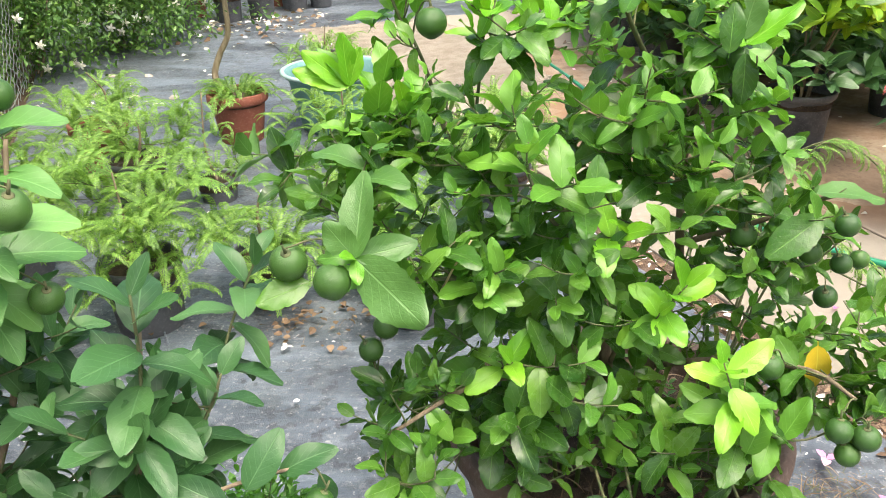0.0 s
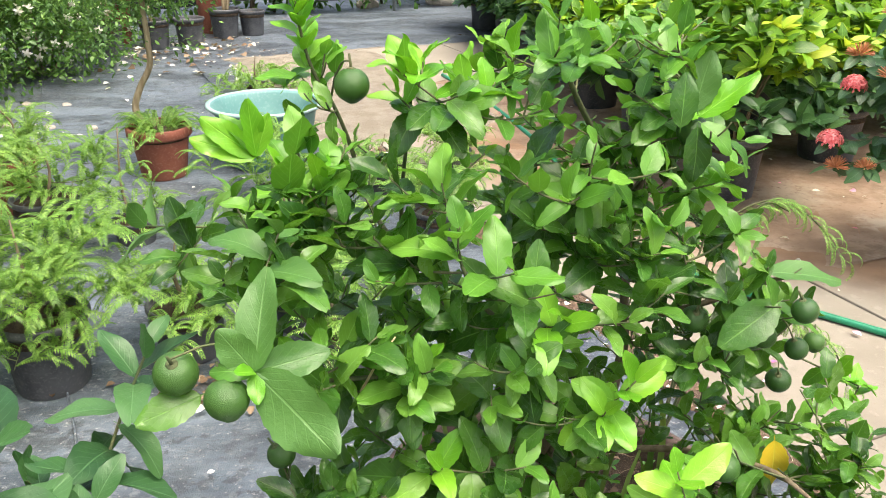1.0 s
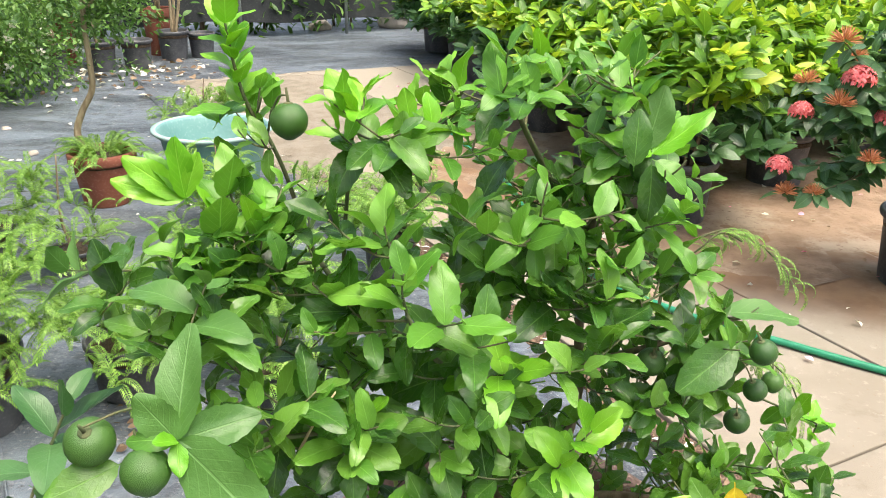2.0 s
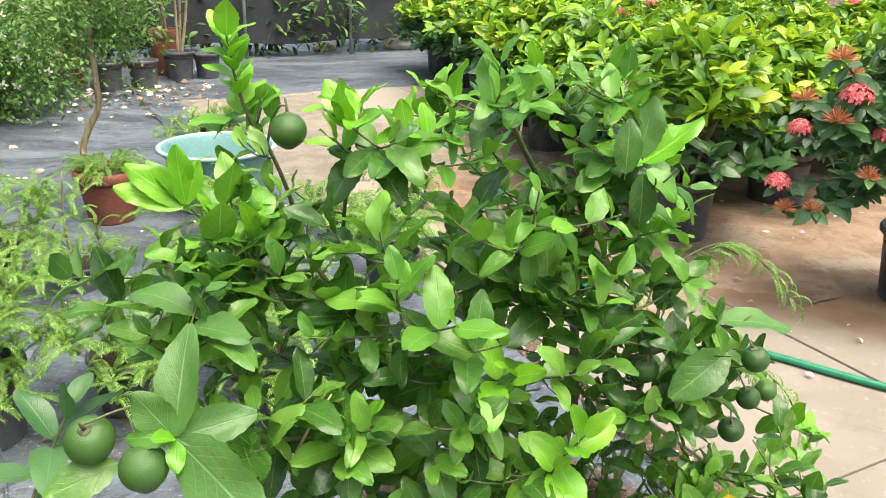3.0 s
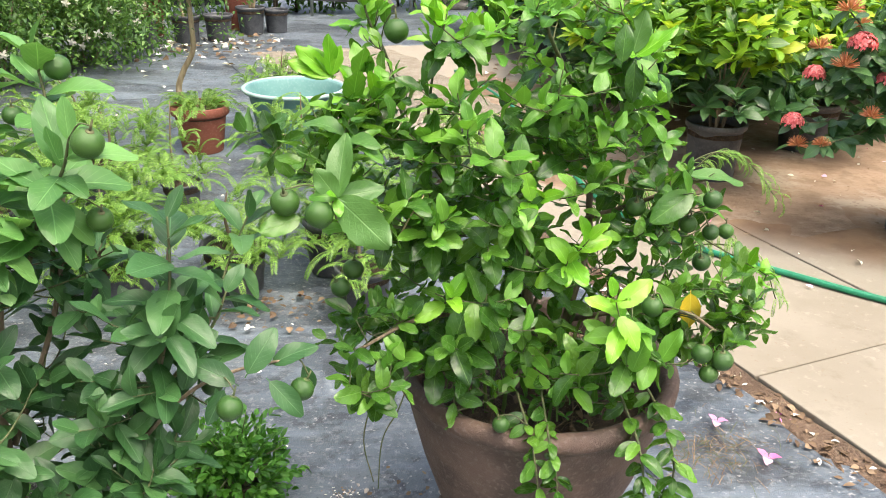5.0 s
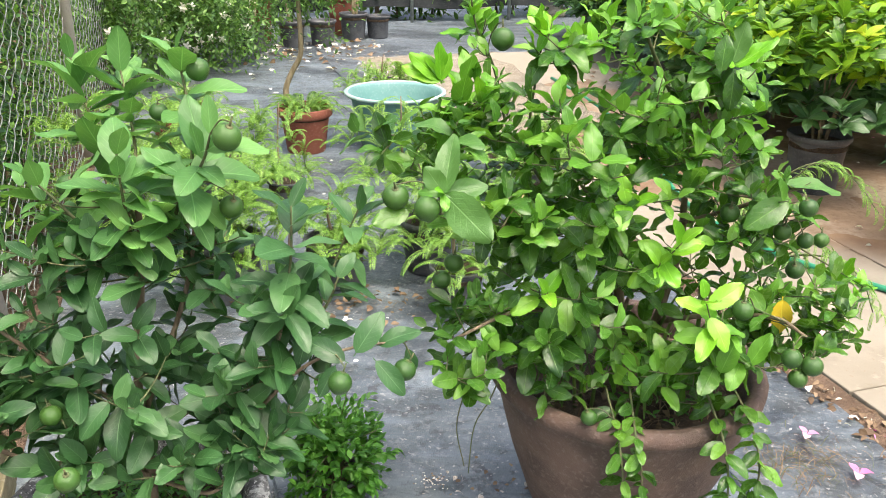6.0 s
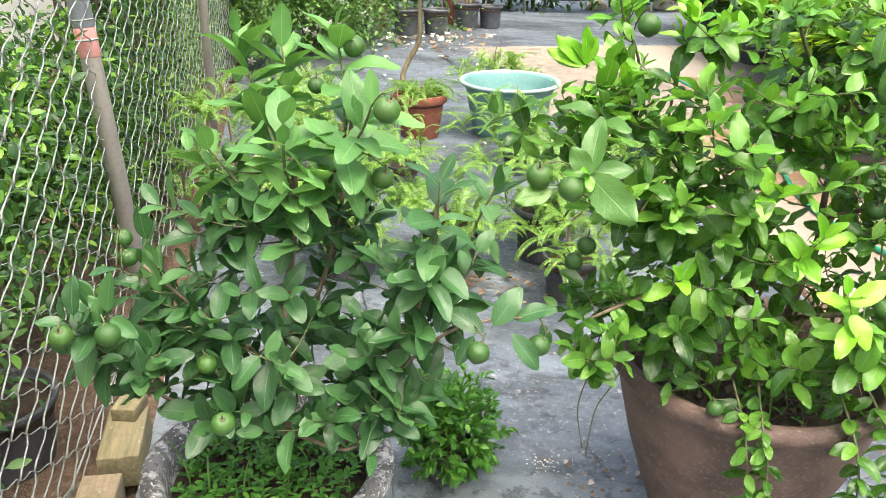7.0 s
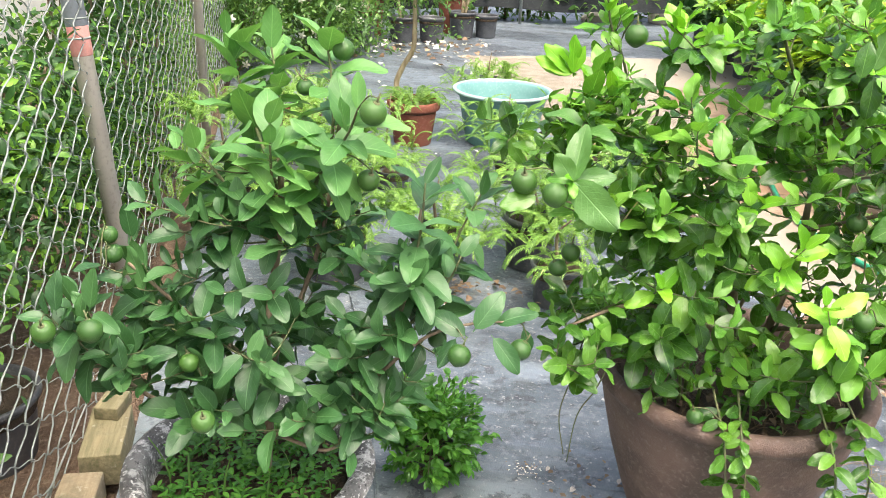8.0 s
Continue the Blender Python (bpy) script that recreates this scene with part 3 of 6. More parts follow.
def pot(name, kind, at, r, h, material, label, soil=0.86, group="", category="plant pot"):
    ob = thing(name, at, label, category, group)
    bm = bmesh.new()
    lathe(bm, pot_profile(kind, r, h), (0, 0, 0), 48 if r > 0.2 else 28, 0.012 if kind in ("urn", "stone") else 0.0)
    part("body", bm, material, ob)
    if kind == "tub":
        part("rim", rim_ring(r * 1.0, h * 0.98, r * 0.045, h * 0.03, 64), M_TUBRIM, ob, "pale scuffed rolled rim")
    if kind == "nursery":
        part("rim", rim_ring(r * 1.015, h * 0.955, r * 0.045, h * 0.05, 28), material, ob)
    if soil:
        bm = bmesh.new()
        inner = pot_profile(kind, r, h)[-1][0] * 1.02
        rings = [(inner * k / 6, h * soil + 0.012 * noise.noise((k * 0.7, at[0], at[1])) + (0.01 if k < 4 else 0)) for k in (6, 5, 4, 3, 2, 1)]
        lathe(bm, [(inner, h * soil - 0.03)] + rings, (0, 0, 0), 28, 0.02)
        part("soil", bm, M_POTSOIL, ob, "dark potting soil")
    return ob


pot_brown = pot("plant_pot", "urn", (0.33, 1.335, 0.012), 0.325, 0.50, M_BROWNPOT, "large round brown clay pot on the weed mat")
bm = bmesh.new()
box(bm, (0.036, 0.005, 0.005), None, 0.002)
scar = part("chip", bm, M_ROCK, pot_brown, "pale chipped scar on the rim")
scar.matrix_basis = pose(0.035, -0.333, 0.478, 20, 0, 6)
pot("plant_pot", "stone", (-0.745, 0.885, 0.012), 0.272, 0.34, M_STONEPOT, "grey speckled stone-finish pot with a thick round rim", 0.80)


# ---- citrus trees ----
def lime_mesh():
    bm = bmesh.new()
    bmesh.ops.create_uvsphere(bm, u_segments=20, v_segments=14, radius=1.0)
    for v in bm.verts:
        z = v.co.z
        v.co.z = z * 0.97
        if z > 0.93:
            v.co.z -= 0.10 * (z - 0.93) / 0.07
        if z < -0.95:
            v.co.z -= 0.06
    me = bpy.data.meshes.new("lime")
    bm.to_mesh(me)
    bm.free()
    me.materials.append(M_RIND)
    me.shade_smooth()
    return me


def stalk_mesh():
    bm = bmesh.new()
    tube(bm, [Vector((0, 0, 0.86)), Vector((0.03, 0, 1.2)), Vector((0.1, 0.02, 1.7))], 0.10, 0.07, 6)
    lathe(bm, [(0.30, 0.85), (0.26, 0.92), (0.12, 0.97)], (0, 0, 0), 8)
    me = bpy.data.meshes.new("stalk")
    bm.to_mesh(me)
    bm.free()
    me.materials.append(M_TWIG)
    me.shade_smooth()
    return me


LIME, STALK = lime_mesh(), stalk_mesh()


class Tree:
    """A small tree grown from stems to tips, with leaves on its twigs."""

    def __init__(self, ob, seed):
        self.ob, self.rng, self.at = ob, random.Random(seed), Vector(ob.location)
        self.mid = self.at + Vector((0, 0, 0.4))
        self.span = 0.11
        self.fruits = []
        self.nodes = []
        self.leaves = []
        self.twigs = bmesh.new()

    def stem(self, points, r0, r1, name="branch", material=None):
        line = smooth_line(points, 6)
        self.nodes += line[3:]
        bm = bmesh.new()
        tube(bm, [p - self.at for p in line], r0, r1, 8)
        part(name, bm, material or M_BARK, self.ob)

    def reach(self, tip, r=0.0022):
        """A twig from the nearest fitting place of the tree to the tip."""
        tip = Vector(tip)

        def cost(q):
            d = tip - q
            return d.length + (1.5 * -d.z if d.z < 0.03 else 0.0) + 0.9 * abs(d.length - self.span)

        start = min(self.nodes, key=cost)
        d = tip - start
        bow = Vector((0, 0, -0.07 * d.length)) + sway(self.rng, 0.05 * d.length)
        line = smooth_line([start, start + d * 0.35 + bow * 0.8, start + d * 0.7 + bow * 0.7, tip], 5)
        tube(self.twigs, [p - self.at for p in line], r * (0.6 + 2.0 * d.length), r * 0.5, 6)
        self.nodes += line[3:]
        return line

    def leaf(self, base, d, size, k, up=None, key=False, wide=1.0):
        if up is None:
            out = Vector(base) - self.mid
            out.z *= 0.4
            up = Vector((0, 0, 0.90)) + unit(out) * 0.35 + sway(self.rng, 0.32)
        m = aim(Vector(base), d, up, size) @ Matrix.Diagonal((wide, 1, 1, 1))
        if key:
            self.fruits.append((m @ Vector((0, 0.55, 0)), (0.45 if size > 0.09 or k == 3 else 0.3) * size))
        self.leaves.append((m, self.rng.randrange(99), k, key))

    def dress(self, line, size, k, bare=0.35, tip=5, gap=0.030, tipk=None, lift=0.3, star=0.0):
        """Leaves along a twig and a whorl at its end."""
        rng = self.rng
        ang = rng.uniform(0, 6.28)
        run = 0.0
        total = sum((b - a).length for a, b in zip(line, line[1:]))
        last = -1.0
        for a, b in zip(line, line[1:]):
            run += (b - a).length
            if run < bare * total or run - last < gap * rng.uniform(0.8, 1.3):
                continue
            last = run
            t = unit(b - a)
            ang += 2.4
            side = unit(t.cross(Vector((math.cos(ang), math.sin(ang), 0.3))))
            side.z *= 0.35
            d = t * 0.35 + side * 0.9 + Vector((0, 0, rng.uniform(-0.15, lift + 0.35)))
            self.leaf(b, d, size * rng.uniform(0.65, 1.15), k)
        out = line[-1] - self.mid
        t = unit(unit(line[-1] - line[-3]) + Vector((0, 0, 0.75)) + unit(out) * 0.45)
        x = unit(t.cross(Vector((0.3, 0.9, 0.1))))
        y = t.cross(x)
        for i in range(tip):
            ang += 2.4 if tip > 3 else 2.1
            side = x * math.cos(ang) + y * math.sin(ang)
            side.z *= 0.5
            rise = 1.15 - 0.95 * i / tip if star else rng.uniform(0.1, 1.2)
            d = side + t * rise + sway(rng, 0.2)
            self.leaf(line[-1] - t * (0.006 if star else 0.014) * i, d, size * rng.uniform(0.6, 1.15), k if tipk is None else tipk, key=tipk == 1 and star > 1.5, up=t + Vector((0, 0, 0.4)) + sway(rng, 0.2 if star else 0.45))

    def shoot(self, tip, size, k, n=7, tipk=None, gap=0.015, young=2, axis=None, key=False, spread=1.0):
        """A twig whose last stretch carries single leaves in a spiral, flatter towards its foot."""
        line = self.reach(tip)
        self.spiral(line, size, k, n, tipk, gap, young, axis, key, spread)
        return line

    def spiral(self, line, size, k, n=7, tipk=None, gap=0.015, young=2, axis=None, key=False, spread=1.0):
        rng = self.rng
        ang = rng.uniform(0, 6.28)
        back = 0.002
        stops = [0.0]
        for a, b in zip(line[::-1], line[-2::-1]):
            stops.append(stops[-1] + (a - b).length)
        for i in range(n):
            if back > stops[-1] * 0.9:
                break
            j = max(q for q in range(len(stops) - 1) if stops[q] <= back)
            a, b = line[-1 - j], line[-2 - j]
            p = a + (b - a) * ((back - stops[j]) / max(1e-6, stops[j + 1] - stops[j]))
            t = unit(a - b)
            out = p - self.mid
            ax = unit(axis) if axis is not None and i < 6 else unit(t + Vector((0, 0, 0.55)) + unit(out) * 0.25)
            x = unit(ax.cross(Vector((0.31, 0.83, 0.12))))
            y = ax.cross(x)
            ang += 2.4 + rng.uniform(-0.35, 0.35)
            side = x * math.cos(ang) + y * math.sin(ang)
            lean = spread * (0.45 + 1.0 * min(1.0, (i + 0.5) / 5)) + rng.gauss(0, 0.14)
            d = ax * math.cos(lean) + side * math.sin(lean) + Vector((0, 0, 0.06 - 0.025 * i)) + sway(rng, 0.10)
            grow = (0.62, 0.82, 0.95)[i] if i < 3 else 1.0
            up = ax * 0.5 + Vector((0, 0, 0.55)) + unit(out) * 0.30 - side * 0.30 + sway(rng, 0.22)
            self.leaf(p, d, size * grow * rng.uniform(0.78, 1.12), (k if tipk is None or i >= young else tipk), up, key and i < 4, rng.uniform(0.88, 1.12))
            back += gap * rng.uniform(0.6, 1.35)

    def fruit(self, at, r):
        self.fruits.append((Vector(at), r + 0.014))
        ob = new("lime", LIME)
        m = Matrix.Translation(Vector(at) - self.at) @ Euler((self.rng.uniform(-0.5, 0.5), self.rng.uniform(-0.5, 0.5), self.rng.uniform(0, 6))).to_matrix().to_4x4() @ Matrix.Scale(r, 4)
        hold(ob, self.ob, m)
        st = new("stalk", STALK)
        hold(st, ob, Matrix.Identity(4))
        # a short twig that carries it
        self.nodes.sort(key=lambda q: (q - Vector(at)).length)
        start = self.nodes[0]
        top = Vector(at) + (m.to_3x3() @ Vector((0, 0, 1.3)))
        tube(self.twigs, [p - self.at for p in smooth_line([start, (start + top) / 2 + Vector((0, 0, 0.012)), top], 4)], 0.0017, 0.0012, 5)

    def finish(self, blades, materials, focus, singles=300):
        """The leaves nearest to focus become parts, the rest one mesh."""
        part("twig_work", self.twigs, M_TWIG, self.ob, kind="stuff")
        focus = Vector(focus)
        # fruit, young whorls and large leaves hang outermost: no other leaf in front of them
        kept = []
        for m, i, k, key in self.leaves:
            mid = m @ Vector((0, 0.5, 0))
            free = True
            for q, r in self.fruits:
                way = unit(focus - q)
                s = (mid - q).dot(way)
                if -0.01 < s < 0.16 and (mid - q - way * s).length < r * (1 + 0.5 * s):
                    free = False
                    break
            if key or free:
                kept.append((m, i, k))
        self.leaves = kept
        self.leaves.sort(key=lambda q: (q[0].translation - focus).length)
        meshes = {}
        shift = Matrix.Translation(-self.at)
        for m, i, k in self.leaves[:singles]:
            key = (i % len(blades), k)
            if key not in meshes:
                meshes[key] = blade_mesh("leaf", blades[key[0]], materials[k])
            hold(new("leaf", meshes[key]), self.ob, shift @ m)
        rest = [(shift @ m, blades[i % len(blades)], k) for m, i, k in self.leaves[singles:]]
        if rest:
            joined("foliage", rest, materials, self.ob)


def inside(rng, c, r):
    """A place in an ellipsoid, more often near its skin."""
    while True:
        p = Vector((rng.uniform(-1, 1), rng.uniform(-1, 1), rng.uniform(-1, 1)))
        if 0.35 < p.length < 1:
            return Vector((c[0] + p.x * r[0], c[1] + p.y * r[1], c[2] + p.z * r[2]))


def lime_tree_bright():
    ob = thing("lime_tree", (0.33, 1.335, 0.44), "bushy lime tree with bright shoots and limes in brown pot", "tree")
    t = Tree(ob, 11)
    t.mid = Vector((0.28, 1.4, 0.85))
    rng = t.rng
    t.stem([(0.33, 1.335, 0.41), (0.31, 1.31, 0.55), (0.285, 1.27, 0.72), (0.268, 1.251, 0.867)], 0.015, 0.010, "trunk")
    t.stem([(0.36, 1.36, 0.42), (0.40, 1.35, 0.62), (0.428, 1.345, 0.80), (0.43, 1.37, 0.90), (0.425, 1.36, 1.05), (0.42, 1.27, 1.20)], 0.012, 0.005)
    t.stem([(0.425, 1.36, 1.05), (0.36, 1.36, 1.17), (0.30, 1.30, 1.27), (0.27, 1.25, 1.34)], 0.006, 0.003, material=M_TWIG)
    t.stem([(0.268, 1.251, 0.86), (0.19, 1.245, 0.92), (0.119, 1.247, 0.951), (0.056, 1.30, 1.02), (0.01, 1.345, 1.08), (-0.02, 1.32, 1.20), (-0.06, 1.33, 1.29)], 0.006, 0.0025, material=M_TWIG)
    t.stem([(0.056, 1.30, 1.02), (0.06, 1.30, 1.12), (0.07, 1.29, 1.22), (0.075, 1.28, 1.28)], 0.0035, 0.002, material=M_TWIG)
    t.stem([(0.268, 1.251, 0.85), (0.15, 1.16, 0.90), (0.0, 1.06, 0.95), (-0.11, 0.975, 1.00)], 0.005, 0.0022, material=M_TWIG)
    t.stem([(0.268, 1.251, 0.86), (0.23, 1.18, 0.93), (0.16, 1.12, 1.02), (0.13, 1.09, 1.09)], 0.005, 0.0025, material=M_TWIG)
    t.stem([(0.42, 1.345, 0.86), (0.52, 1.29, 0.92), (0.62, 1.26, 0.975), (0.66, 1.25, 0.99)], 0.006, 0.003)
    t.stem([(0.31, 1.31, 0.58), (0.18, 1.2, 0.68), (0.05, 1.08, 0.75), (-0.08, 1.0, 0.72)], 0.007, 0.003)
    t.stem([(0.40, 1.35, 0.6), (0.50, 1.24, 0.68), (0.58, 1.1, 0.75), (0.62, 1.02, 0.75)], 0.007, 0.003)
    t.stem([(0.30, 1.30, 0.62), (0.30, 1.2, 0.75), (0.31, 1.12, 0.83)], 0.005, 0.003)
    # marked shoots: place, leaf length, grown leaf, tip leaf, how many, how many young ones
    for p, size, k, tipk, n, young in (
        ((0.125, 1.072, 1.150), 0.082, 4, 4, 8, 3), ((0.192, 1.056, 1.095), 0.086, 0, 4, 9, 4), ((0.095, 1.152, 1.170), 0.090, 4, 4, 5, 2),
        ((-0.084, 1.031, 1.165), 0.085, 2, 2, 4, 2), ((-0.322, 1.32, 1.06), 0.095, 0, 2, 7, 3), ((-0.26, 1.24, 1.03), 0.075, 0, 0, 7, 2),
        ((0.263, 1.226, 1.375), 0.066, 0, 4, 9, 4), ((0.235, 1.20, 1.325), 0.070, 0, 4, 6, 3), ((0.129, 1.176, 1.285), 0.066, 0, 2, 6, 2),
        ((0.405, 1.172, 1.255), 0.060, 0, 0, 7, 2), ((0.391, 1.282, 1.19), 0.060, 0, 0, 8, 2), ((0.466, 1.245, 1.315), 0.066, 0, 0, 6, 2),
        ((0.314, 1.199, 1.140), 0.076, 0, 4, 6, 2), ((0.25, 1.07, 1.06), 0.080, 0, 4, 6, 2), ((-0.069, 1.156, 1.165), 0.075, 0, 0, 9, 2),
        ((-0.11, 1.17, 1.13), 0.075, 0, 0, 8, 2), ((-0.041, 1.295, 1.305), 0.062, 0, 4, 7, 3), ((0.02, 1.16, 1.10), 0.07, 0, 0, 6, 2),
        ((0.515, 1.20, 0.985), 0.070, 0, 0, 5, 1), ((0.66, 1.25, 1.0), 0.060, 0, 0, 5, 1), ((0.36, 1.42, 1.36), 0.066, 4, 1, 8, 3),
        ((0.20, 1.36, 1.31), 0.072, 0, 1, 8, 4), ((0.16, 1.42, 1.27), 0.070, 0, 1, 7, 4), ((0.50, 1.34, 1.24), 0.060, 0, 4, 7, 2),
        ((0.66, 1.26, 0.935), 0.052, 0, 0, 7, 1), ((0.70, 1.29, 0.905), 0.050, 0, 0, 6, 1), ((0.63, 1.28, 0.84), 0.052, 0, 0, 7, 1), ((0.60, 1.24, 0.93), 0.056, 0, 0, 7, 1), ((0.68, 1.30, 0.83), 0.048, 0, 0, 6, 1), ((0.57, 1.23, 0.88), 0.055, 0, 0, 7, 1),
        ((0.62, 1.06, 0.755), 0.062, 0, 0, 7, 1), ((0.69, 1.06, 0.715), 0.062, 0, 0, 7, 1), ((0.61, 1.04, 0.68), 0.060, 0, 0, 7, 1), ((0.71, 1.07, 0.775), 0.060, 0, 0, 7, 1),
        ((-0.10, 1.19, 1.175), 0.078, 4, 1, 9, 3), ((-0.085, 1.20, 1.205), 0.074, 4, 4, 9, 4), ((-0.065, 1.21, 1.225), 0.070, 4, 4, 8, 4), ((-0.13, 1.16, 1.105), 0.082, 4, 2, 7, 3),
        ((0.052, 1.20, 1.315), 0.070, 4, 1, 8, 5), ((0.087, 1.25, 1.325), 0.070, 4, 1, 7, 4), ((0.132, 1.20, 1.265), 0.085, 0, 0, 8, 2), ((0.186, 1.25, 1.285), 0.075, 4, 1, 8, 3),
        ((0.106, 1.12, 1.190), 0.088, 4, 4, 7, 3), ((0.041, 1.16, 1.185), 0.085, 0, 0, 7, 2), ((-0.059, 1.20, 1.205), 0.078, 4, 4, 9, 4), ((-0.033, 1.18, 1.190), 0.078, 0, 4, 8, 3),
        ((-0.062, 1.02, 1.125), 0.085, 0, 0, 6, 2), ((0.125, 1.08, 1.118), 0.082, 4, 4, 10, 4), ((-0.013, 1.12, 1.140), 0.078, 0, 0, 8, 2), ((0.052, 1.12, 1.105), 0.078, 0, 4, 8, 2),
        ((-0.126, 1.15, 1.135), 0.082, 0, 4, 8, 3), ((-0.109, 1.06, 1.089), 0.080, 0, 4, 7, 2), ((0.023, 1.06, 1.01), 0.076, 0, 0, 8, 2), ((0.074, 1.05, 0.961), 0.078, 0, 0, 8, 2),
        ((0.131, 1.10, 1.005), 0.076, 0, 0, 8, 2), ((0.23, 1.15, 1.004), 0.074, 0, 0, 8, 2), ((-0.042, 0.99, 0.980), 0.080, 0, 0, 8, 2), ((0.17, 1.06, 0.90), 0.080, 0, 4, 8, 2),
        ((0.101, 1.063, 0.800), 0.095, 4, 1, 8, 3), ((0.45, 1.0, 0.72), 0.080, 4, 4, 7, 3), ((0.22, 1.06, 0.80), 0.075, 0, 4, 6, 2),
    ):
        t.shoot(p, size, k, n, tipk, 0.015, young)
    # bright young shoots
    for p, size, n, axis in (
        ((0.282, 1.124, 0.985), 0.078, 6, (0.1, -0.5, 0.8)), ((0.369, 1.088, 0.915), 0.075, 7, (0.3, -0.4, 0.85)), ((0.329, 1.080, 0.872), 0.072, 6, (-0.1, -0.6, 0.8)),
        ((0.40, 0.985, 0.845), 0.085, 7, (0.2, -0.4, 0.9)), ((0.867, 1.355, 0.715), 0.060, 9, (0.2, 0.0, 1.0)), ((0.84, 1.33, 0.69), 0.055, 6, (0.3, -0.3, 0.9)),
        ((0.105, 1.055, 0.806), 0.072, 4, (0.1, -0.5, 0.8)), ((0.088, 1.225, 1.318), 0.066, 7, (0.1, 0.0, 1.0)), ((0.054, 1.255, 1.270), 0.066, 6, (-0.2, -0.2, 1.0)),
    ):
        line = t.reach(p)
        t.spiral(line, size, 4, n + 3, 1, 0.010, n, axis, True)
    # the rest of the crown: middle, spread, shoots, leaf length
    for c, r, count, lo, hi, pale in (
        ((0.34, 1.30, 1.20), (0.22, 0.20, 0.19), 46, 0.042, 0.064, 0.7), ((0.27, 1.27, 0.98), (0.34, 0.23, 0.20), 80, 0.056, 0.084, 0.12),
        ((0.30, 1.18, 0.70), (0.36, 0.23, 0.13), 84, 0.055, 0.084, 0.08), ((-0.05, 1.06, 0.70), (0.11, 0.12, 0.13), 32, 0.050, 0.070, 0.12), ((0.08, 1.12, 0.92), (0.17, 0.13, 0.13), 30, 0.056, 0.080, 0.08),
        ((0.66, 1.14, 0.74), (0.11, 0.14, 0.10), 40, 0.050, 0.066, 0.05), ((-0.12, 1.20, 1.09), (0.13, 0.09, 0.09), 11, 0.055, 0.075, 0.4),
        ((-0.03, 1.10, 0.98), (0.15, 0.14, 0.11), 16, 0.050, 0.070, 0.35), ((0.53, 1.25, 0.95), (0.14, 0.14, 0.13), 20, 0.045, 0.062, 0.1),
        ((0.42, 1.52, 1.10), (0.24, 0.14, 0.26), 28, 0.045, 0.064, 0.6), ((0.55, 1.40, 0.80), (0.16, 0.16, 0.15), 20, 0.045, 0.060, 0.1),
        ((-0.01, 1.28, 1.18), (0.08, 0.07, 0.09), 9, 0.050, 0.068, 0.3), ((-0.09, 1.18, 1.145), (0.10, 0.07, 0.06), 13, 0.062, 0.080, 0.35),
        ((0.43, 1.29, 1.14), (0.15, 0.12, 0.14), 26, 0.052, 0.074, 0.5), ((-0.04, 1.29, 1.29), (0.05, 0.04, 0.05), 7, 0.046, 0.060, 0.9), ((0.33, 1.28, 1.33), (0.20, 0.16, 0.06), 22, 0.042, 0.064, 0.9),
    ):
        for i in range(count):
            q = inside(rng, c, r)
            # pale share grows with height: light on the crown's top put into leaf colour
            k = 4 if rng.random() < pale else 0
            t.shoot(q, rng.uniform(lo, hi), k, rng.randrange(5, 9), (1 if k and rng.random() < 0.12 else 4) if k or rng.random() < (0.45 if q.z > 0.86 else 0.12) else None, 0.017, 2)
    # low skirt over the rim
    for i in range(44):
        a, q = rng.uniform(-3.2, 0.3), rng.uniform(0.20, 0.34)
        t.shoot((0.33 + q * math.cos(a), 1.335 + q * math.sin(a), rng.uniform(0.50, 0.66)), rng.uniform(0.048, 0.066), 0 if i % 4 else 4, 6, None, 0.016)
    # shoots that hang over the front of the pot
    for p0, p1, p2 in (((0.25, 1.1, 0.56), (0.27, 0.985, 0.50), (0.285, 0.95, 0.24)), ((0.46, 1.12, 0.58), (0.49, 1.0, 0.50), (0.495, 0.96, 0.30)), ((0.30, 1.1, 0.57), (0.305, 0.99, 0.51), (0.315, 0.955, 0.36)), ((0.52, 1.14, 0.58), (0.555, 1.045, 0.52), (0.575, 1.01, 0.36))):
        line = smooth_line([p0, p1, (Vector(p1) + Vector(p2)) / 2 + Vector((0.01, -0.02, 0)), p2], 5)
        tube(t.twigs, [q - t.at for q in line], 0.003, 0.0018, 6)
        t.nodes += line
        for q in range(2):
            t.dress(line, 0.054, 0, 0.1, 3, 0.015, lift=-0.2)
    # thin runners that hang beside the pot
    for pts in (((-0.04, 1.12, 0.64), (-0.055, 1.1, 0.55), (-0.075, 1.1, 0.44), (-0.055, 1.1, 0.33)), ((0.03, 1.13, 0.60), (0.0, 1.1, 0.52), (-0.035, 1.1, 0.44), (-0.045, 1.1, 0.31))):
        bm = bmesh.new()
        tube(bm, [Vector(q) - t.at for q in smooth_line(pts, 5)], 0.0018, 0.0014, 5)
        part("runner", bm, M_TWIG, ob)
    # single large leaves: foot, way, length, kind, width
    hub = Vector((-0.10, 0.895, 1.066))
